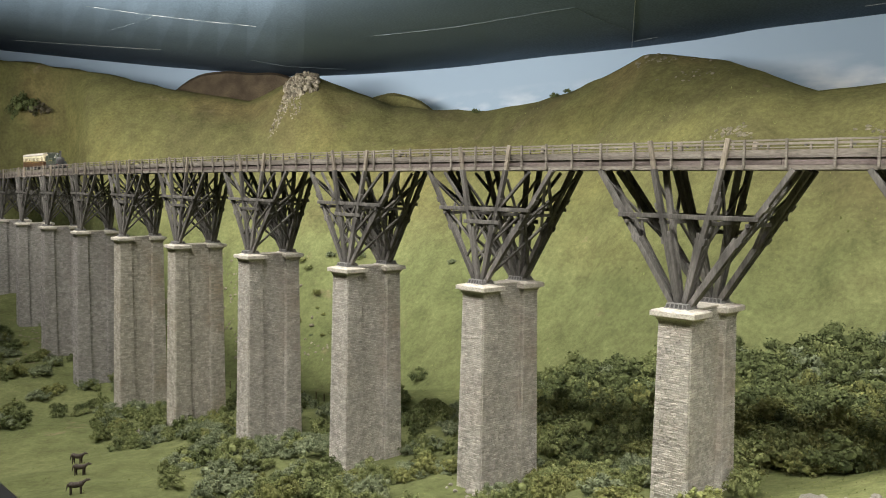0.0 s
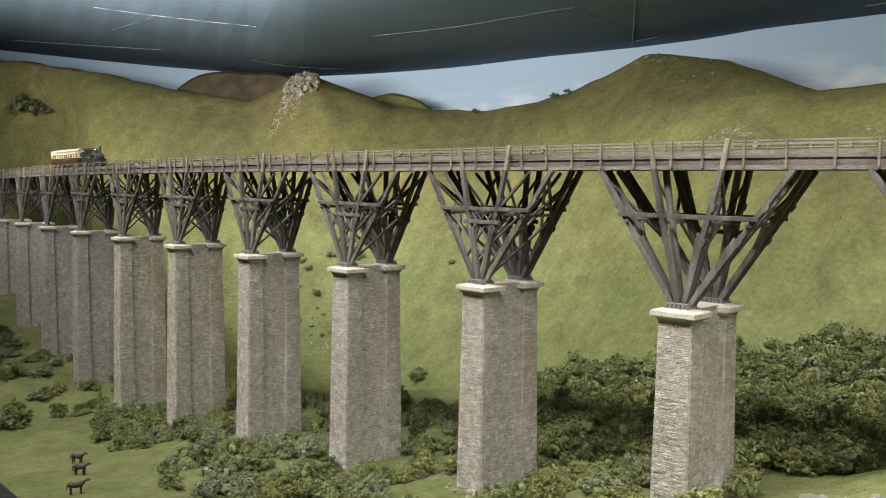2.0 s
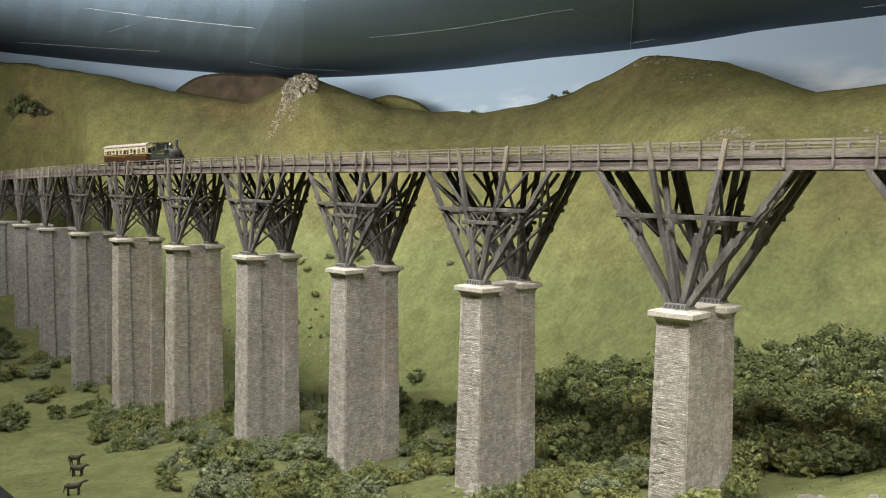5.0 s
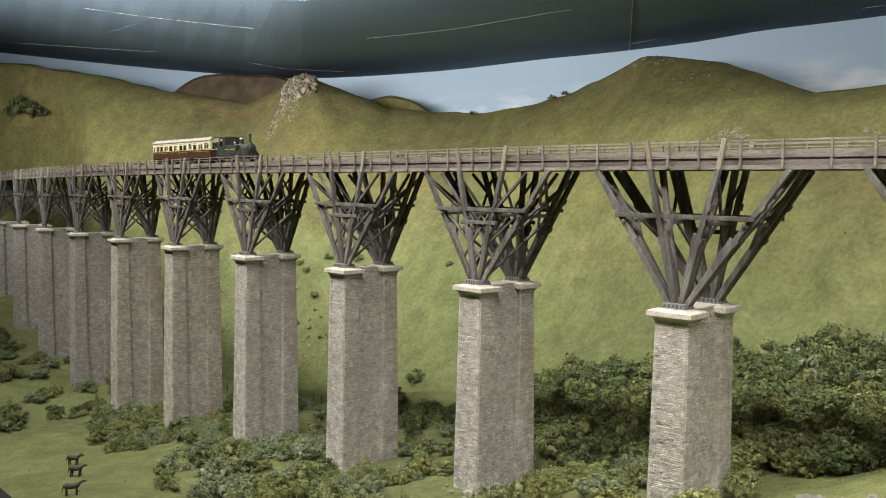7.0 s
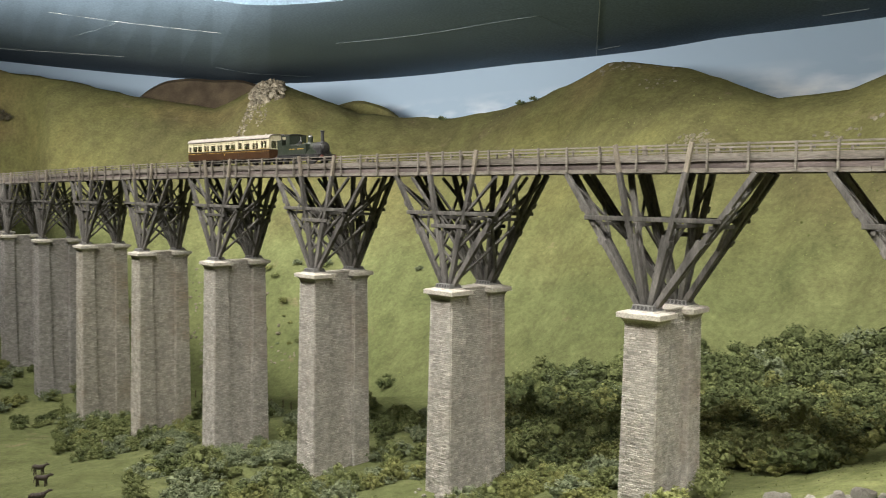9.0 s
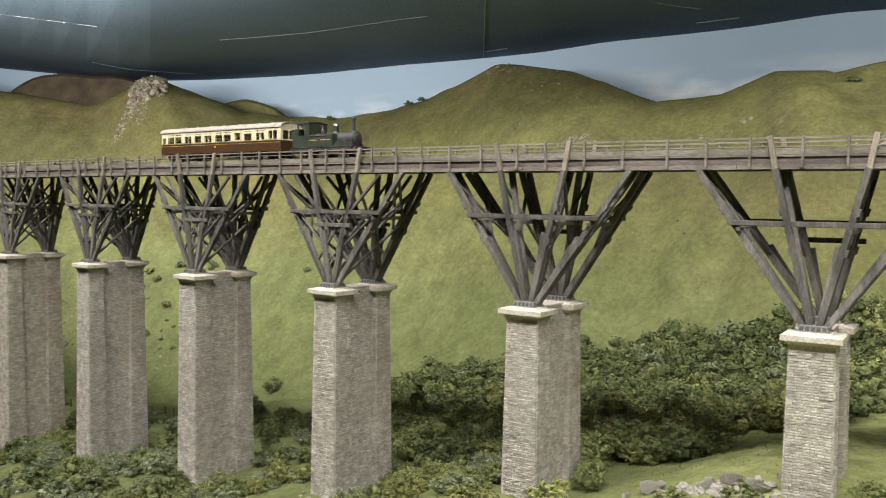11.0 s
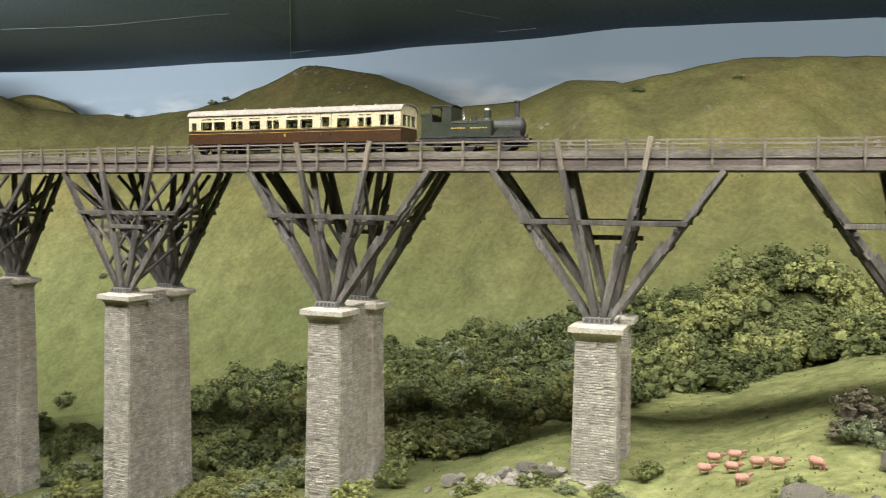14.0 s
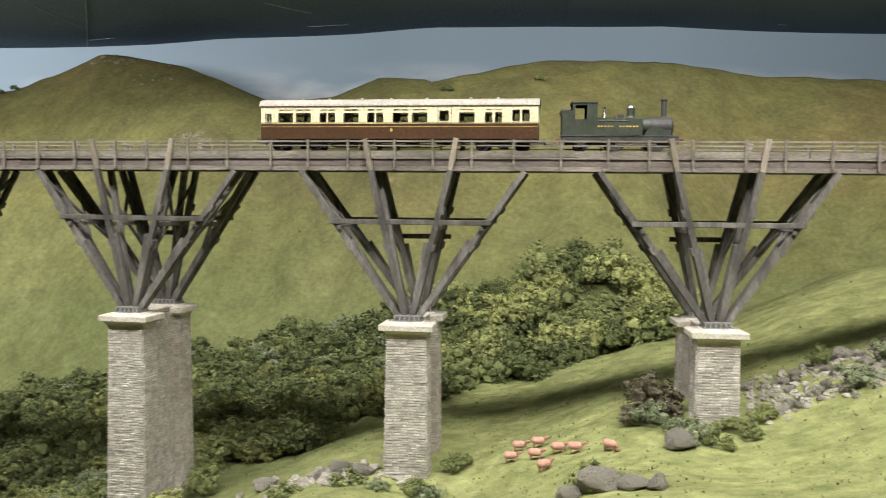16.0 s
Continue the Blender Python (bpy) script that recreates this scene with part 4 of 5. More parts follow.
for x, y, turn, gr in ((0.360, 0.000, 8, False), (0.362, 0.034, 12, False), (0.380, 0.030, 16, False), (0.383, -0.010, -4, False), (0.395, -0.042, 38, False), (0.402, -0.006, 10, False), (0.418, -0.018, 6, False), (0.447, -0.034, -30, True)):
    build_sheep(x, y, turn, 0.80, gr)


def build_pony(x, y, turn):
    root = tagged(new("pony"), "dark bay moorland pony standing on grass", "pony", "moorland ponies")
    root.matrix_world = pose(x, y, land(x, y), 0, 0, turn) @ Matrix.Diagonal((0.86, 0.86, 0.82, 1))
    bm = bmesh.new()
    ball(bm, (0, 0, 0.0150), (0.0105, 0.0040, 0.0046))
    ball(bm, (0.0065, 0, 0.0158), (0.0045, 0.0038, 0.0046))
    ball(bm, (-0.007, 0, 0.0156), (0.0046, 0.0042, 0.0047))
    part("body", bm, HIDE, root, smooth=True)
    bm = bmesh.new()
    rod(bm, (0.008, 0, 0.017), (0.0145, 0, 0.0215), 0.003, 8, 0.0019)
    ball(bm, (0.0165, 0, 0.0212), (0.0036, 0.0015, 0.0019), None)
    for sy in (-1, 1):
        rod(bm, (0.0145, sy * 0.001, 0.0225), (0.0143, sy * 0.0012, 0.0248), 0.0006, 5, 0.0001)
    part("head", bm, HIDE, root, smooth=True)
    bm = bmesh.new()
    rod(bm, (-0.0112, 0, 0.0175), (-0.0140, 0, 0.0060), 0.0013, 6, 0.0005)
    part("tail", bm, HIDE, root)
    for lx in (-0.0075, 0.0065):
        for sy in (-1, 1):
            bm = bmesh.new()
            rod(bm, (lx + sy * 0.0008, sy * 0.0021, 0), (lx, sy * 0.002, 0.0125), 0.0009, 6, 0.0018)
            part("leg", bm, HIDE, root)


for x, y, turn in ((-0.880, -0.281, 40), (-0.800, -0.306, 45), (-0.648, -0.366, 70)):
    build_pony(x, y, turn)


def build_posts():
    """The line of small fence posts down in the valley."""
    root = tagged(new("field_fence"), "short run of dark wooden field fence posts", "fence")
    for k in range(16):
        x, y = -1.42 + 0.034 * k, 0.25 + 0.004 * k + 0.004 * sin(k * 2.1)
        bm = bmesh.new()
        z = land(x, y)
        beam(bm, (x, y, z - 0.004), (x + 0.0004 * sin(k), y, z + 0.017), 0.0019, 0.0019, 0.0003)
        part("post", bm, TWIG, root)


build_posts()


BLADE = mat("grass_blades", (0.11, 0.13, 0.04), (0.21, 0.235, 0.085), 30, 0.9, 0.0, 300, island=0.4)


def build_tufts():
    """Short tufts of grass and weeds over the near turf."""
    rnd = random.Random(77)
    vs, fs = [], []
    for k in range(21000):
        if k < 5200:
            x, y = rnd.uniform(0.05, 0.95), rnd.uniform(-0.25, 0.55)
        else:
            x, y = rnd.uniform(-2.4, 0.1), rnd.uniform(-0.42, 0.5)
        s = rnd.uniform(0.0009, 0.0024) * (1.6 if rnd.random() < 0.06 else 1.0)
        if k > 9000:
            b = rnd.uniform(-16, 76)
            x, y = polar(b, ridge_r(b) * rnd.uniform(0.62, 0.99))
            if noise.noise(Vector((x * 6, y * 6, 8))) < 0.15:
                continue
            s *= 1.4
        z = land(x, y) - 0.0004
        for _ in range(3):
            a, lean = rnd.uniform(0, 2 * pi), rnd.uniform(0.2, 1.1)
            w = s * 0.28
            dx, dy = cos(a), sin(a)
            j = len(vs)
            vs += [(x - dy * w, y + dx * w, z), (x + dy * w, y - dx * w, z), (x + dx * s * lean, y + dy * s * lean, z + s)]
            fs.append((j, j + 1, j + 2))
    me = bpy.data.meshes.new("grass_tufts")
    me.from_pydata(vs, [], fs)
    me.materials.append(BLADE)
    tagged(new("grass_tufts", me), "short tufts of green grass on the turf", "grass", kind="stuff")


build_tufts()

# ---------------------------------------------------------------- the train
GREEN = mat("dark_green_paint", (0.019, 0.028, 0.016), (0.042, 0.049, 0.037), 60, 0.5, 0.1, 500)
SMOKE = mat("sooty_black_paint", (0.021, 0.021, 0.022), (0.052, 0.051, 0.050), 90, 0.6, 0.15, 500)
CREAM = mat("cream_paint", (0.60, 0.55, 0.37), (0.64, 0.585, 0.405), 60, 0.45, 0.05, 400)
CHOCOLATE = mat("chocolate_paint", (0.050, 0.026, 0.013), (0.070, 0.036, 0.018), 60, 0.35, 0.05, 400)
ROOFGREY = mat("pale_grey_roof", (0.29, 0.265, 0.235), (0.38, 0.345, 0.305), 80, 0.7, 0.1, 400)
GOLD = mat("gold_lining", (0.45, 0.30, 0.06), (0.55, 0.38, 0.09), 200, 0.5, 0.0, 400)
BUFFER = mat("red_buffer_paint", (0.10, 0.035, 0.028), (0.15, 0.055, 0.042), 200, 0.5, 0.0, 400)
BRASS = mat("polished_cover", (0.45, 0.45, 0.42), (0.6, 0.6, 0.56), 200, 0.25, 0.0, 400, metal=0.8)
SEAT = mat("dark_interior", (0.03, 0.02, 0.015), (0.07, 0.045, 0.03), 60, 0.8, 0.0, 400)
GLASS = bpy.data.materials.new("window_glass")
GLASS.use_nodes = True
_b = GLASS.node_tree.nodes["Principled BSDF"]
_b.inputs["Base Color"].default_value, _b.inputs["Roughness"].default_value, _b.inputs["Transmission Weight"].default_value, _b.inputs["IOR"].default_value = (0.75, 0.8, 0.78, 1), 0.05, 1.0, 1.45


def panel(bm, y0, y1, xs, zs, holes):
    """A wall in the xz plane, y0 to y1 thick, with rectangular holes (x0, x1, z0, z1)."""
    xs = sorted({*xs, *(h[0] for h in holes), *(h[1] for h in holes)})
    zs = sorted({*zs, *(h[2] for h in holes), *(h[3] for h in holes)})
    for xa, xb in zip(xs, xs[1:]):
        for za, zb in zip(zs, zs[1:]):
            cx, cz = (xa + xb) / 2, (za + zb) / 2
            if not any(h[0] < cx < h[1] and h[2] < cz < h[3] for h in holes):
                box(bm, xa, xb, y0, y1, za, zb)
    bmesh.ops.remove_doubles(bm, verts=bm.verts, dist=1e-6)
    return bm


# openings of the coach side: centre and width, along the body
BIG = (-0.0982, -0.0823, -0.0400, 0.0033, 0.0199, 0.0603)
SMALL = (-0.0648, -0.0571, -0.0226, -0.0148, 0.0789, 0.0871)
ENDS = (0.1019, 0.1102)
WHEELS = []


def wheelset(parent, x, r, gauge=0.0094):
    bm = bmesh.new()
    for sy in (-1, 1):
        rod(bm, (0, sy * gauge, 0), (0, sy * (gauge + 0.0022), 0), r, 20)
        rod(bm, (0, sy * gauge - sy * 0.0004, 0), (0, sy * gauge, 0), r + 0.0007, 20)
        for k in range(8):
            a = k * pi / 4
            beam(bm, (0, sy * (gauge + 0.0024), 0), (cos(a) * r * 0.85, sy * (gauge + 0.0024), sin(a) * r * 0.85), 0.0009, 0.0006, 0, up=(0, 1, 0))
    rod(bm, (0, -gauge, 0), (0, gauge, 0), 0.001, 8)
    ob = part("wheelset", bm, SMOKE, parent)
    ob.matrix_basis = pose(x, 0, r)
    WHEELS.append((ob, x, r))


def build_coach():
    root = tagged(new("passenger_coach"), "cream and chocolate-brown railway coach with a pale grey roof", "coach", "train")
    L, W = 0.1205, 0.0172
    holes = [(c - 0.0062, c + 0.0062, 0.0242, 0.0318) for c in BIG] + [(c - 0.0026, c + 0.0026, 0.0242, 0.0318) for c in SMALL] + [(c - 0.0028, c + 0.0028, 0.0252, 0.0340) for c in ENDS]
    holes += [(-0.1162, -0.1113, 0.0238, 0.0312), (0.0373, 0.0446, 0.0255, 0.0334)]
    for c in BIG:
        holes += [(c - 0.0060, c - 0.0008, 0.0340, 0.0353), (c + 0.0008, c + 0.0060, 0.0340, 0.0353)]
    for c in SMALL:
        holes += [(c - 0.0026, c + 0.0026, 0.0340, 0.0353)]
    for sy in (-1, 1):
        ya, yb = sorted((sy * W, sy * (W - 0.0009)))
        bm = bmesh.new()
        panel(bm, ya, yb, (-L, L), (0.0226, 0.0386), holes)
        part("upper_side", bm, CREAM, root, "cream upper panels")
        bm = bmesh.new()
        ya, yb = sorted((sy * (W + 0.0001), sy * (W - 0.0009)))
        box(bm, -L, L, ya, yb, 0.0098, 0.0224)
        part("lower_side", bm, CHOCOLATE, root, "chocolate-brown lower panels")
        for z, h, mt in ((0.0222, 0.0006, SMOKE), (0.0200, 0.0004, GOLD), (0.0237, 0.00035, GOLD)):
            bm = bmesh.new()
            ya, yb = sorted((sy * (W - 0.0002), sy * (W + 0.0004)))
            box(bm, -L, L, ya, yb, z, z + h)
            part("lining", bm, mt, root)
        for h in holes:
            if h[3] - h[2] > 0.003:
                bm = bmesh.new()
                ya, yb = sorted((sy * (W - 0.0008), sy * (W - 0.0006)))
                box(bm, h[0], h[1], ya, yb, h[2], h[3])
                p = part("window_pane", bm, GLASS, root)
                p.visible_shadow = False
                bm = bmesh.new()
                ya, yb = sorted((sy * (W - 0.0002), sy * (W + 0.0003)))
                for f in ((h[0] - 0.0004, h[0], h[2], h[3]), (h[1], h[1] + 0.0004, h[2], h[3]), (h[0], h[1], h[2] - 0.0004, h[2]), (h[0], h[1], h[3], h[3] + 0.0004)):
                    box(bm, f[0], f[1], ya, yb, f[2], f[3])
                part("window_frame", bm, SMOKE if h[0] < -0.11 or h[0] > 0.1 else CHOCOLATE, root)
        # crest, door furniture and foot boards
        bm = bmesh.new()
        ya, yb = sorted((sy * W, sy * (W + 0.0003)))
        box(bm, -0.0058, -0.0034, ya, yb, 0.0160, 0.0186, bevel=0.0001)
        part("crest", bm, GOLD, root, "small gold crest")
        for x in (-0.0125, 0.0970, 0.1145, -0.1100, 0.036, 0.046):
            bm = bmesh.new()
            ya, yb = sorted((sy * W, sy * (W + 0.0006)))
            box(bm, x, x + 0.0014, ya, yb, 0.0165, 0.0172)
            part("door_handle", bm, BRASS, root)
        for x in (0.0355, 0.0470):
            bm = bmesh.new()
            ya, yb = sorted((sy * W, sy * (W + 0.0003)))
            box(bm, x, x + 0.0003, ya, yb, 0.0105, 0.0385)
            part("door_joint", bm, SMOKE, root)
        for x0, x1, z in ((0.0352, 0.0472, 0.0080), (0.094, 0.120, 0.0082), (-0.120, -0.106, 0.0082)):
            bm = bmesh.new()
            ya, yb = sorted((sy * 0.0155, sy * 0.0188))
            box(bm, x0, x1, ya, yb, z, z + 0.0007)
            part("foot_board", bm, SMOKE, root)
        # trussing under the floor
        bm = bmesh.new()
        rod(bm, (-0.045, sy * 0.014, 0.0088), (-0.018, sy * 0.014, 0.0040), 0.0005, 6)
        rod(bm, (-0.018, sy * 0.014, 0.0040), (0.030, sy * 0.014, 0.0040), 0.0005, 6)
        rod(bm, (0.030, sy * 0.014, 0.0040), (0.055, sy * 0.014, 0.0088), 0.0005, 6)
        part("truss_rod", bm, IRON, root)
        bm = bmesh.new()
        box(bm, -L, L, sy * 0.0145 - 0.0008, sy * 0.0145 + 0.0008, 0.0078, 0.0098)
        part("sole_bar", bm, SMOKE, root)
    for x0, x1, z0 in ((-0.060, -0.040, 0.0035), (-0.034, -0.026, 0.005), (0.006, 0.016, 0.0045), (0.034, 0.044, 0.0050)):
        bm = bmesh.new()
        box(bm, x0, x1, -0.011, 0.011, z0, 0.0095, bevel=0.0004)
        part("underfloor_box", bm, SMOKE, root)
    for sx in (-1, 1):
        xa, xb = sorted((sx * L, sx * (L - 0.0009)))
        bm = bmesh.new()
        m = pose(0, 0, 0, 0, 0, 90)
        hs = [(-0.0135, -0.0050, 0.0240, 0.0345), (-0.0036, 0.0036, 0.0240, 0.0345), (0.0050, 0.0135, 0.0240, 0.0345)]
        panel(bm, -xb, -xa, (-0.0163, 0.0163), (0.0226, 0.0386), hs)
        bm.transform(m)
        part("end_wall", bm, CREAM, root, "cream end panel with three windows")
        bm = bmesh.new()
        box(bm, xa, xb, -0.0163, 0.0163, 0.0098, 0.0224)
        part("end_wall", bm, CHOCOLATE, root)
        for h in hs:
            bm = bmesh.new()
            xc = sx * (L - 0.0006)
            box(bm, xc - 0.0001, xc + 0.0001, h[0], h[1], h[2], h[3])
            p = part("window_pane", bm, GLASS, root)
            p.visible_shadow = False
        # curved top of the end wall
        bm = bmesh.new()
        pts = [(0.0168 * cos(k * pi / 16), 0.0384 + 0.0062 * sin(k * pi / 16)) for k in range(17)]
        a = [bm.verts.new((xa, y, z)) for y, z in pts]
        b = [bm.verts.new((xb, y, z)) for y, z in pts]
        bm.faces.new(a)
        bm.faces.new(b[::-1])
        for k in range(17):
            bm.faces.new((a[k], b[k], b[(k + 1) % 17], a[(k + 1) % 17]))
        bmesh.ops.recalc_face_normals(bm, faces=bm.faces)
        part("end_dome", bm, CREAM, root, "cream curved end under the roof")
        for sy in (-1, 1):
            bm = bmesh.new()
            rod(bm, (sx * L, sy * 0.0115, 0.0083), (sx * (L + 0.0045), sy * 0.0115, 0.0083), 0.0009, 10)
            rod(bm, (sx * (L + 0.0045), sy * 0.0115, 0.0083), (sx * (L + 0.0055), sy * 0.0115, 0.0083), 0.0022, 14)
            part("buffer", bm, SMOKE, root)
        bm = bmesh.new()
        rod(bm, (sx * L, 0, 0.0075), (sx * (L + 0.006), 0, 0.0070), 0.0007, 6)
        part("coupling", bm, IRON, root)
    bm = bmesh.new()
    pts = [(0.0183 * cos(k * pi / 18), 0.0382 + 0.0070 * sin(k * pi / 18) ** 0.85) for k in range(19)]
    a = [bm.verts.new((-L - 0.0012, y, z)) for y, z in pts]
    b = [bm.verts.new((L + 0.0012, y, z)) for y, z in pts]
    for k in range(18):
        bm.faces.new((a[k], b[k], b[k + 1], a[k + 1]))
    pts2 = [(y * 0.965, z - 0.0007) for y, z in pts]
    c = [bm.verts.new((-L - 0.0012, y, z)) for y, z in pts2]
    d = [bm.verts.new((L + 0.0012, y, z)) for y, z in pts2]
    for k in range(18):
        bm.faces.new((c[k + 1], d[k + 1], d[k], c[k]))
        bm.faces.new((a[k], a[k + 1], c[k + 1], c[k]))
        bm.faces.new((b[k + 1], b[k], d[k], d[k + 1]))
    bm.faces.new((a[0], c[0], d[0], b[0]))
    bm.faces.new((a[18], b[18], d[18], c[18]))
    bmesh.ops.recalc_face_normals(bm, faces=bm.faces)
    part("roof", bm, ROOFGREY, root, "pale grey arched roof", smooth=False)
    for k in range(13):
        x = -0.108 + k * 0.018
        bm = bmesh.new()
        for j in range(10):
            y0, z0 = 0.0185 * cos(pi * (j + 0.2) / 10.4), 0.0384 + 0.0070 * sin(pi * (j + 0.2) / 10.4) ** 0.85
            y1, z1 = 0.0185 * cos(pi * (j + 1.2) / 10.4), 0.0384 + 0.0070 * sin(pi * (j + 1.2) / 10.4) ** 0.85
            beam(bm, (x, y0, z0), (x, y1, z1), 0.0004, 0.0002, 0, up=(0, 0, 1))
        part("roof_rib", bm, ROOFGREY, root)
    for x in (-0.0893, -0.0633, -0.0342, -0.0081, 0.0234, 0.0620, 0.0855):
        bm = bmesh.new()
        rod(bm, (x, 0, 0.0448), (x, 0, 0.0458), 0.0011, 10)
        rod(bm, (x, 0, 0.0458), (x, 0, 0.0467), 0.0016, 10, 0.0010)
        part("roof_ventilator", bm, ROOFGREY, root)
    bm = bmesh.new()
    box(bm, -L + 0.001, L - 0.001, -0.0160, 0.0160, 0.0095, 0.0110)
    part("floor", bm, SEAT, root)
    for k in range(13):
        x = -0.104 + k * 0.0155
        if 0.03 < x < 0.05:
            continue
        for sy in (-1, 1):
            bm = bmesh.new()
            box(bm, x - 0.0012, x + 0.0012, sy * 0.009 - 0.005, sy * 0.009 + 0.005, 0.0110, 0.0265, bevel=0.0004)
            part("seat", bm, SEAT, root)
    for x in (-0.090, 0.090):
        for sy in (-1, 1):
            bm = bmesh.new()
            box(bm, x - 0.0215, x + 0.0215, sy * 0.0128 - 0.0006, sy * 0.0128 + 0.0006, 0.0048, 0.0076, bevel=0.0003)
            for dx in (-0.0165, 0.0165):
                box(bm, x + dx - 0.0022, x + dx + 0.0022, sy * 0.0128 - 0.0011, sy * 0.0128 + 0.0011, 0.0028, 0.0062, bevel=0.0003)
            box(bm, x - 0.004, x + 0.004, sy * 0.0128 - 0.0012, sy * 0.0128 + 0.0012, 0.0024, 0.0050, bevel=0.0003)
            part("bogie_frame", bm, SMOKE, root, "black bogie side frame with axle boxes")
        for dx in (-0.0165, 0.0165):
            wheelset(root, x + dx, 0.0060)
    return root


def build_locomotive():
    root = tagged(new("locomotive"), "small dark green side-tank steam locomotive, weathered", "locomotive", "train")
    W = 0.0135
    bm = bmesh.new()
    box(bm, -0.0945, 0.0113, -0.0160, 0.0160, 0.0118, 0.0128, bevel=0.0002)
    part("running_plate", bm, SMOKE, root)
    for sy in (-1, 1):
        bm = bmesh.new()
        box(bm, -0.0935, 0.0110, sy * 0.0150 - 0.0004, sy * 0.0150 + 0.0004, 0.0090, 0.0118)
        part("valance", bm, SMOKE, root)
        bm = bmesh.new()
        ya, yb = sorted((sy * 0.0070, sy * 0.0152))
        box(bm, -0.0624, -0.0208, ya, yb, 0.0128, 0.0268, bevel=0.0005)
        tank = part("side_tank", bm, GREEN, root, "dark green side tank with gold lettering bars")
        # lettering, as plain bars
        for k in range(12):
            if k == 5:
                continue
            x = -0.0615 + 0.0030 * k + (0.0016 if k > 5 else 0)
            bm = bmesh.new()
            ya, yb = sorted((sy * 0.0151, sy * 0.0154))
            box(bm, x, x + 0.0019, ya, yb, 0.0199, 0.0210)
            part("lettering_bar", bm, GOLD, tank)
        bm = bmesh.new()
        rod(bm, (-0.0600, sy * 0.0156, 0.0252), (-0.0330, sy * 0.0156, 0.0252), 0.0003, 6)
        part("handrail", bm, BRASS, root)
        # cab side with its cut-out
        bm = bmesh.new()
        ya, yb = sorted((sy * 0.0142, sy * 0.0151))
        panel(bm, ya, yb, (-0.0840, -0.0618), (0.0128, 0.0400), [(-0.0818, -0.0712, 0.0262, 0.0382)])
        part("cab_side", bm, GREEN, root)
        bm = bmesh.new()
        ya, yb = sorted((sy * 0.0118, sy * 0.0148))
        bmesh.ops.create_cone(bm, cap_ends=True, segments=28, radius1=0.0125, radius2=0.0125, depth=0.003, matrix=Matrix.Translation((-0.0085, sy * 0.0133, 0.0075)) @ Matrix.Rotation(pi / 2, 4, "X"))
        bmesh.ops.bisect_plane(bm, geom=bm.verts[:] + bm.edges[:] + bm.faces[:], plane_co=(0, 0, 0.0127), plane_no=(0, 0, 1), clear_inner=True)
        part("splasher", bm, GREEN, root)
        bm = bmesh.new()
        rod(bm, (0.0113, sy * 0.0115, 0.0096), (0.0150, sy * 0.0115, 0.0096), 0.0010, 10)
        rod(bm, (0.0150, sy * 0.0115, 0.0096), (0.0160, sy * 0.0115, 0.0096), 0.0023, 14)
        part("buffer", bm, BUFFER, root, "red buffer")
        bm = bmesh.new()
        rod(bm, (-0.0945, sy * 0.0115, 0.0096), (-0.0985, sy * 0.0115, 0.0096), 0.0010, 10)
        rod(bm, (-0.0985, sy * 0.0115, 0.0096), (-0.0994, sy * 0.0115, 0.0096), 0.0023, 14)
        part("buffer", bm, BUFFER, root, "red buffer")
        bm = bmesh.new()
        box(bm, -0.0800, -0.0728, sy * 0.0150 - 0.0010, sy * 0.0150 + 0.0010, 0.0040, 0.0046)
        box(bm, -0.0795, -0.0733, sy * 0.0138 - 0.0003, sy * 0.0138 + 0.0003, 0.0040, 0.0090)
        part("step", bm, SMOKE, root)
        bm = bmesh.new()
        rod(bm, (-0.0010, sy * 0.0100, 0.0065), (0.0085, sy * 0.0100, 0.0065), 0.0024, 12)
        part("cylinder", bm, SMOKE, root)
        bm = bmesh.new()
        beam(bm, (-0.045, sy * 0.0130, 0.0058), (-0.0085, sy * 0.0130, 0.0058), 0.0012, 0.0006, 0)
        part("coupling_rod", bm, RAIL, root)
    bm = bmesh.new()
    rod(bm, (-0.0624, 0, 0.0212), (-0.0120, 0, 0.0212), 0.0080, 28)
    part("boiler", bm, GREEN, root, smooth=False)
    bm = bmesh.new()
    rod(bm, (-0.0125, 0, 0.0212), (0.0062, 0, 0.0212), 0.0085, 28)
    rod(bm, (0.0062, 0, 0.0212), (0.0074, 0, 0.0212), 0.0078, 28, 0.0070)
    box(bm, -0.0120, 0.0058, -0.0078, 0.0078, 0.0128, 0.0212)
    part("smokebox", bm, SMOKE, root, "sooty black smokebox")
    bm = bmesh.new()
    rod(bm, (0.0074, 0, 0.0212), (0.0084, 0, 0.0212), 0.0060, 24, 0.0045)
    rod(bm, (0.0082, -0.004, 0.0212), (0.0082, 0.004, 0.0212), 0.0004, 6)
    rod(bm, (0.0084, 0, 0.0212), (0.0096, 0, 0.0212), 0.0006, 8)
    part("smokebox_door", bm, SMOKE, root)
    for x in (-0.047, -0.034, -0.0215, -0.0125):
        bm = bmesh.new()
        rod(bm, (x, 0, 0.0212), (x + 0.0008, 0, 0.0212), 0.0082, 28)
        part("boiler_band", bm, GOLD if x < -0.04 else SMOKE, root)
    bm = bmesh.new()
    rod(bm, (0, 0, 0.0285), (0, 0, 0.0305), 0.0042, 18, 0.0025)
    rod(bm, (0, 0, 0.0305), (0, 0, 0.0430), 0.0024, 18, 0.0026)
    rod(bm, (0, 0, 0.0430), (0, 0, 0.0438), 0.0026, 18, 0.0034)
    rod(bm, (0, 0, 0.0438), (0, 0, 0.0448), 0.0034, 18, 0.0029)
    part("chimney", bm, SMOKE, root, "tall lipped chimney")
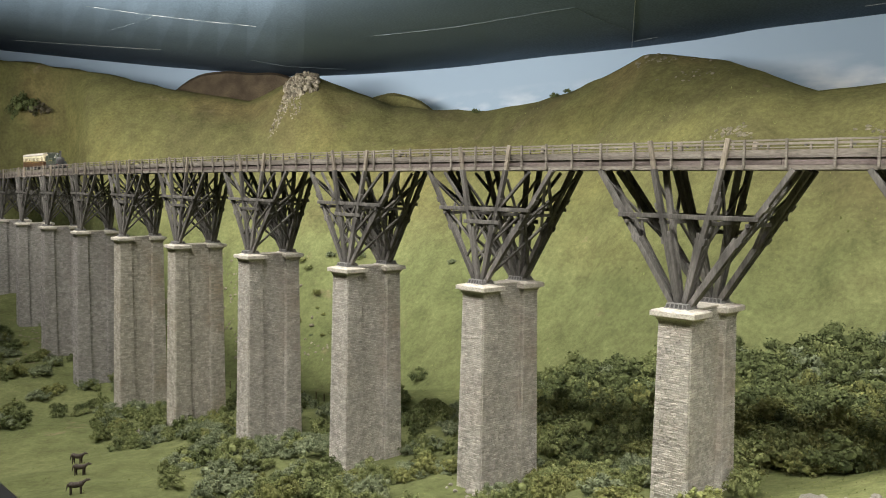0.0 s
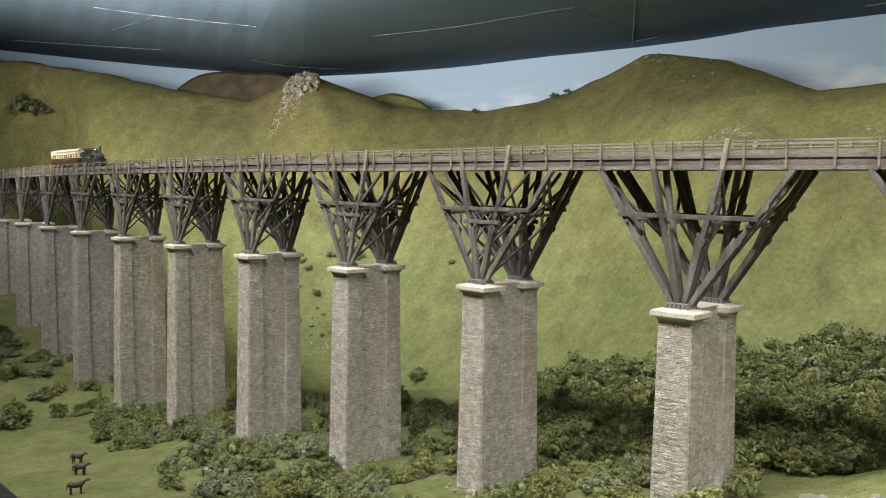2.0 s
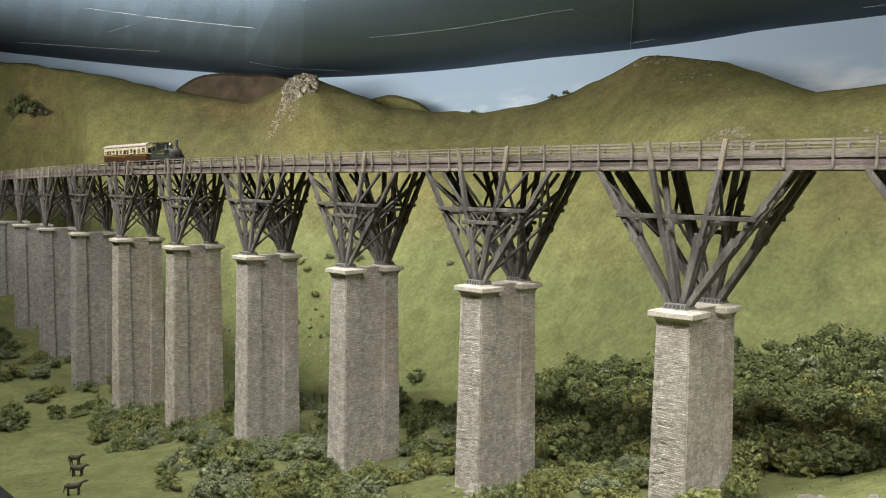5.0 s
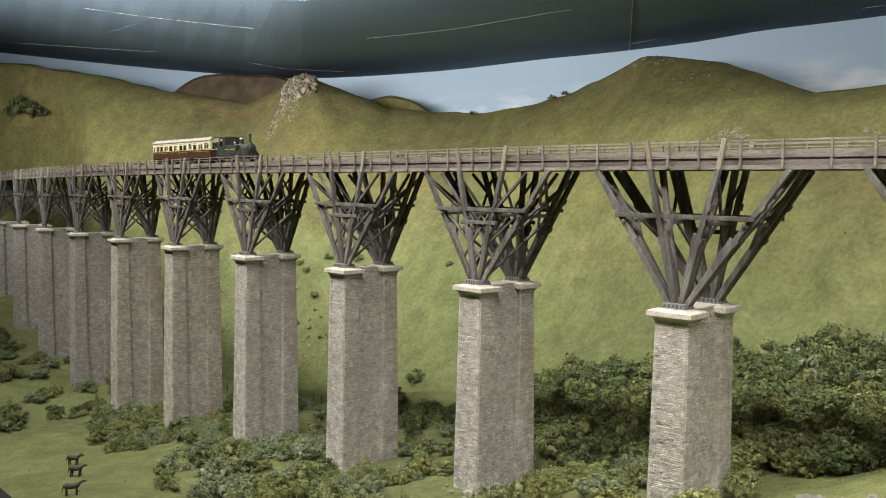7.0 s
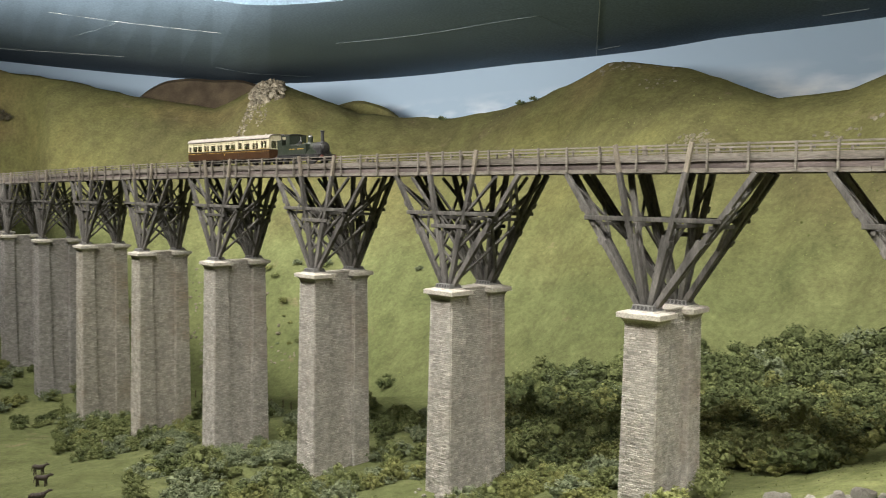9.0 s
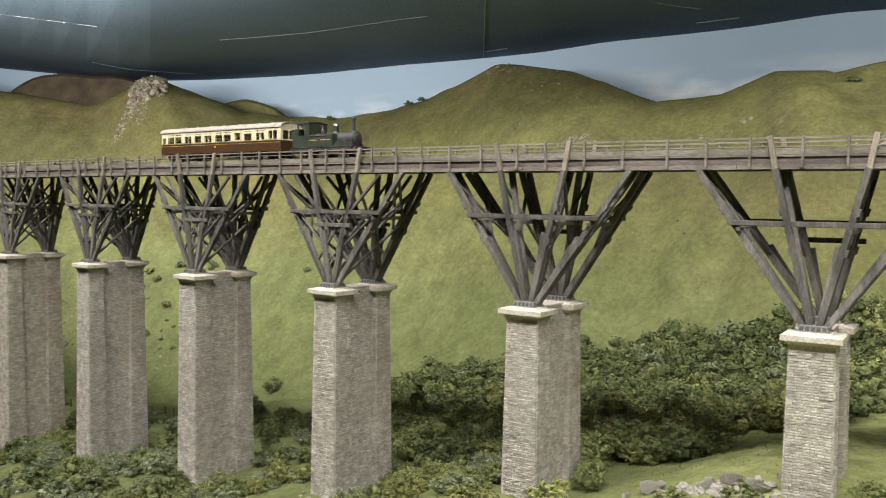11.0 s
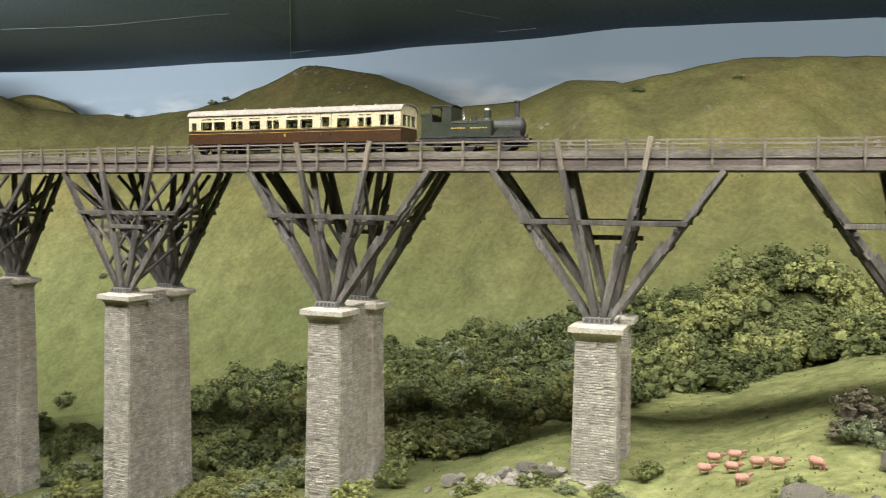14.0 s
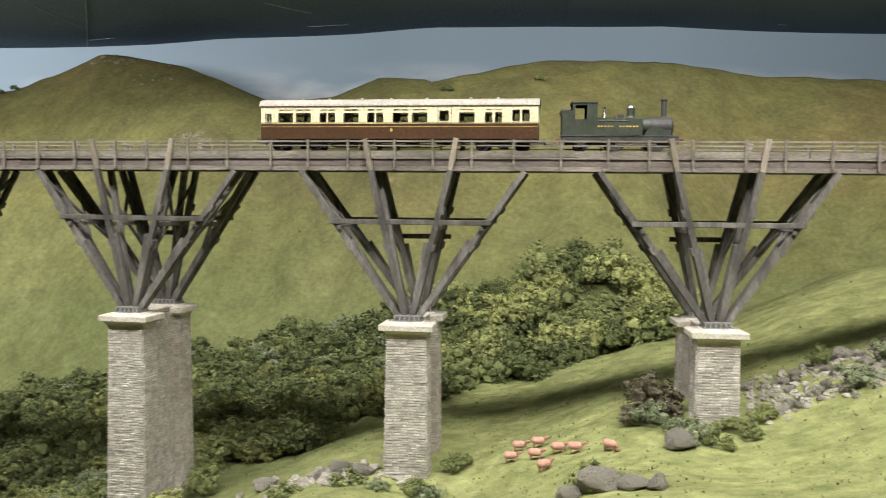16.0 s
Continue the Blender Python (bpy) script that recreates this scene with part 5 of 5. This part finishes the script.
    bm = bmesh.new()
    rod(bm, (-0.030, 0, 0.0280), (-0.030, 0, 0.0302), 0.0052, 20, 0.0038)
    rod(bm, (-0.030, 0, 0.0302), (-0.030, 0, 0.0368), 0.0038, 20)
    part("dome", bm, GREEN, root)
    bm = bmesh.new()
    ball(bm, (-0.030, 0, 0.0366), (0.0038, 0.0038, 0.0034))
    part("dome_top", bm, BRASS, root, "polished dome cover", smooth=True)
    bm = bmesh.new()
    rod(bm, (-0.0543, 0, 0.028), (-0.0543, 0, 0.0335), 0.0026, 14, 0.0013)
    rod(bm, (-0.0543, 0, 0.0372), (-0.0543, 0, 0.0380), 0.0020, 14)
    rod(bm, (-0.0543, 0, 0.0335), (-0.0543, 0, 0.0372), 0.0011, 14)
    part("safety_valve", bm, BRASS, root)
    for x, y in ((-0.046, -0.0110), (-0.046, 0.0110)):
        bm = bmesh.new()
        rod(bm, (x, y, 0.0268), (x, y, 0.0285), 0.0018, 12)
        box(bm, x + 0.003, x + 0.009, y - 0.0015, y + 0.0015, 0.0268, 0.0305, bevel=0.0003)
        part("tank_filler", bm, SMOKE, root)
    bm = bmesh.new()
    rod(bm, (-0.0660, 0, 0.0222), (-0.0622, 0, 0.0222), 0.0085, 20)
    box(bm, -0.0835, -0.0640, -0.0138, 0.0138, 0.0128, 0.0146)
    part("backhead", bm, SMOKE, root)
    bm = bmesh.new()
    box(bm, -0.0628, -0.0618, -0.0142, 0.0142, 0.0128, 0.0400)
    part("cab_front", bm, GREEN, root)
    bm = bmesh.new()
    for k in range(8):
        ya, yb = -0.0158 + k * 0.00395, -0.0158 + (k + 1) * 0.00395
        za, zb = 0.0400 + 0.0016 * (1 - (ya / 0.0158) ** 2), 0.0400 + 0.0016 * (1 - (yb / 0.0158) ** 2)
        vs = [bm.verts.new(p) for p in ((-0.0848, ya, za), (-0.0612, ya, za), (-0.0612, yb, zb), (-0.0848, yb, zb), (-0.0848, ya, za + 0.0007), (-0.0612, ya, za + 0.0007), (-0.0612, yb, zb + 0.0007), (-0.0848, yb, zb + 0.0007))]
        for f in ((0, 3, 2, 1), (4, 5, 6, 7), (0, 1, 5, 4), (2, 3, 7, 6), (0, 4, 7, 3), (1, 2, 6, 5)):
            bm.faces.new([vs[i] for i in f])
    bmesh.ops.remove_doubles(bm, verts=bm.verts, dist=1e-6)
    part("cab_roof", bm, SMOKE, root)
    bm = bmesh.new()
    box(bm, -0.0935, -0.0835, -0.0150, 0.0150, 0.0128, 0.0305, bevel=0.0005)
    frustum(bm, (-0.0935, -0.0838, -0.0150, 0.0150, 0.0305), (-0.0950, -0.0838, -0.0152, 0.0152, 0.0335))
    part("bunker", bm, GREEN, root)
    bm = bmesh.new()
    for k in range(40):
        r = random.Random(k)
        ball(bm, (-0.0890 + r.uniform(-0.004, 0.004), r.uniform(-0.012, 0.012), 0.0334 + r.uniform(0, 0.0012)), (0.0012, 0.0011, 0.0009))
    tagged(part("coal", bm, SMOKE, root, "heap of black coal"), kind="stuff")
    bm = bmesh.new()
    box(bm, 0.0105, 0.0114, -0.0155, 0.0155, 0.0075, 0.0120)
    part("buffer_beam", bm, SMOKE, root)
    bm = bmesh.new()
    box(bm, -0.0946, -0.0936, -0.0155, 0.0155, 0.0075, 0.0120)
    part("buffer_beam", bm, SMOKE, root)
    bm = bmesh.new()
    box(bm, -0.090, 0.0090, -0.0075, 0.0075, 0.0055, 0.0118)
    part("frames", bm, SMOKE, root)
    bm = bmesh.new()
    rod(bm, (0.0090, 0.006, 0.0128), (0.0090, 0.006, 0.0155), 0.0008, 8)
    part("lamp_iron", bm, SMOKE, root)
    wheelset(root, -0.0085, 0.0100)
    wheelset(root, -0.0450, 0.0100)
    wheelset(root, -0.0760, 0.0062)
    return root


COUPLED = 0.2308
coach = build_coach()
coach.scale = (1.050, 1.04, 1.04)
locomotive = build_locomotive()
locomotive.scale = (0.965, 1.0, 1.05)


def spans(s):
    """Spans along the line for a way of s metres along it, by halving."""
    lo, hi = -12.0, 6.0
    for _ in range(40):
        mid = (lo + hi) / 2
        lo, hi = (mid, hi) if track(mid)[0] < s else (lo, mid)
    return lo


def motions():
    along = [(0.0, -1.945), (2.0, -1.605), (4.0, -1.292), (7.0, -0.848), (9.0, -0.556), (12.5, -0.047), (14.5, 0.248), (16.0, 0.479)]
    ts, xs = [p[0] for p in along], [p[1] for p in along]
    for thing, back in ((locomotive, -0.0036), (coach, COUPLED)):
        rows = []
        for k in range(33):
            t = k * 0.5
            s = float(np.interp(t, ts, xs)) - back
            u = spans(s)
            x, y, a = track(u)
            rows.append((t, pose(x, y, level(u) + 0.1522 + RISE, 0, 0, math.degrees(a))))
        walk(thing, rows)
    # the wheels roll as far as the train goes
    for ob, x, r in WHEELS:
        rows = []
        for k in range(481):
            t = k / 30
            s = float(np.interp(t, ts, xs))
            rows.append((t, pose(x, 0, r, 0, math.degrees((s - xs[0]) / r), 0)))
        walk(ob, rows)


motions()
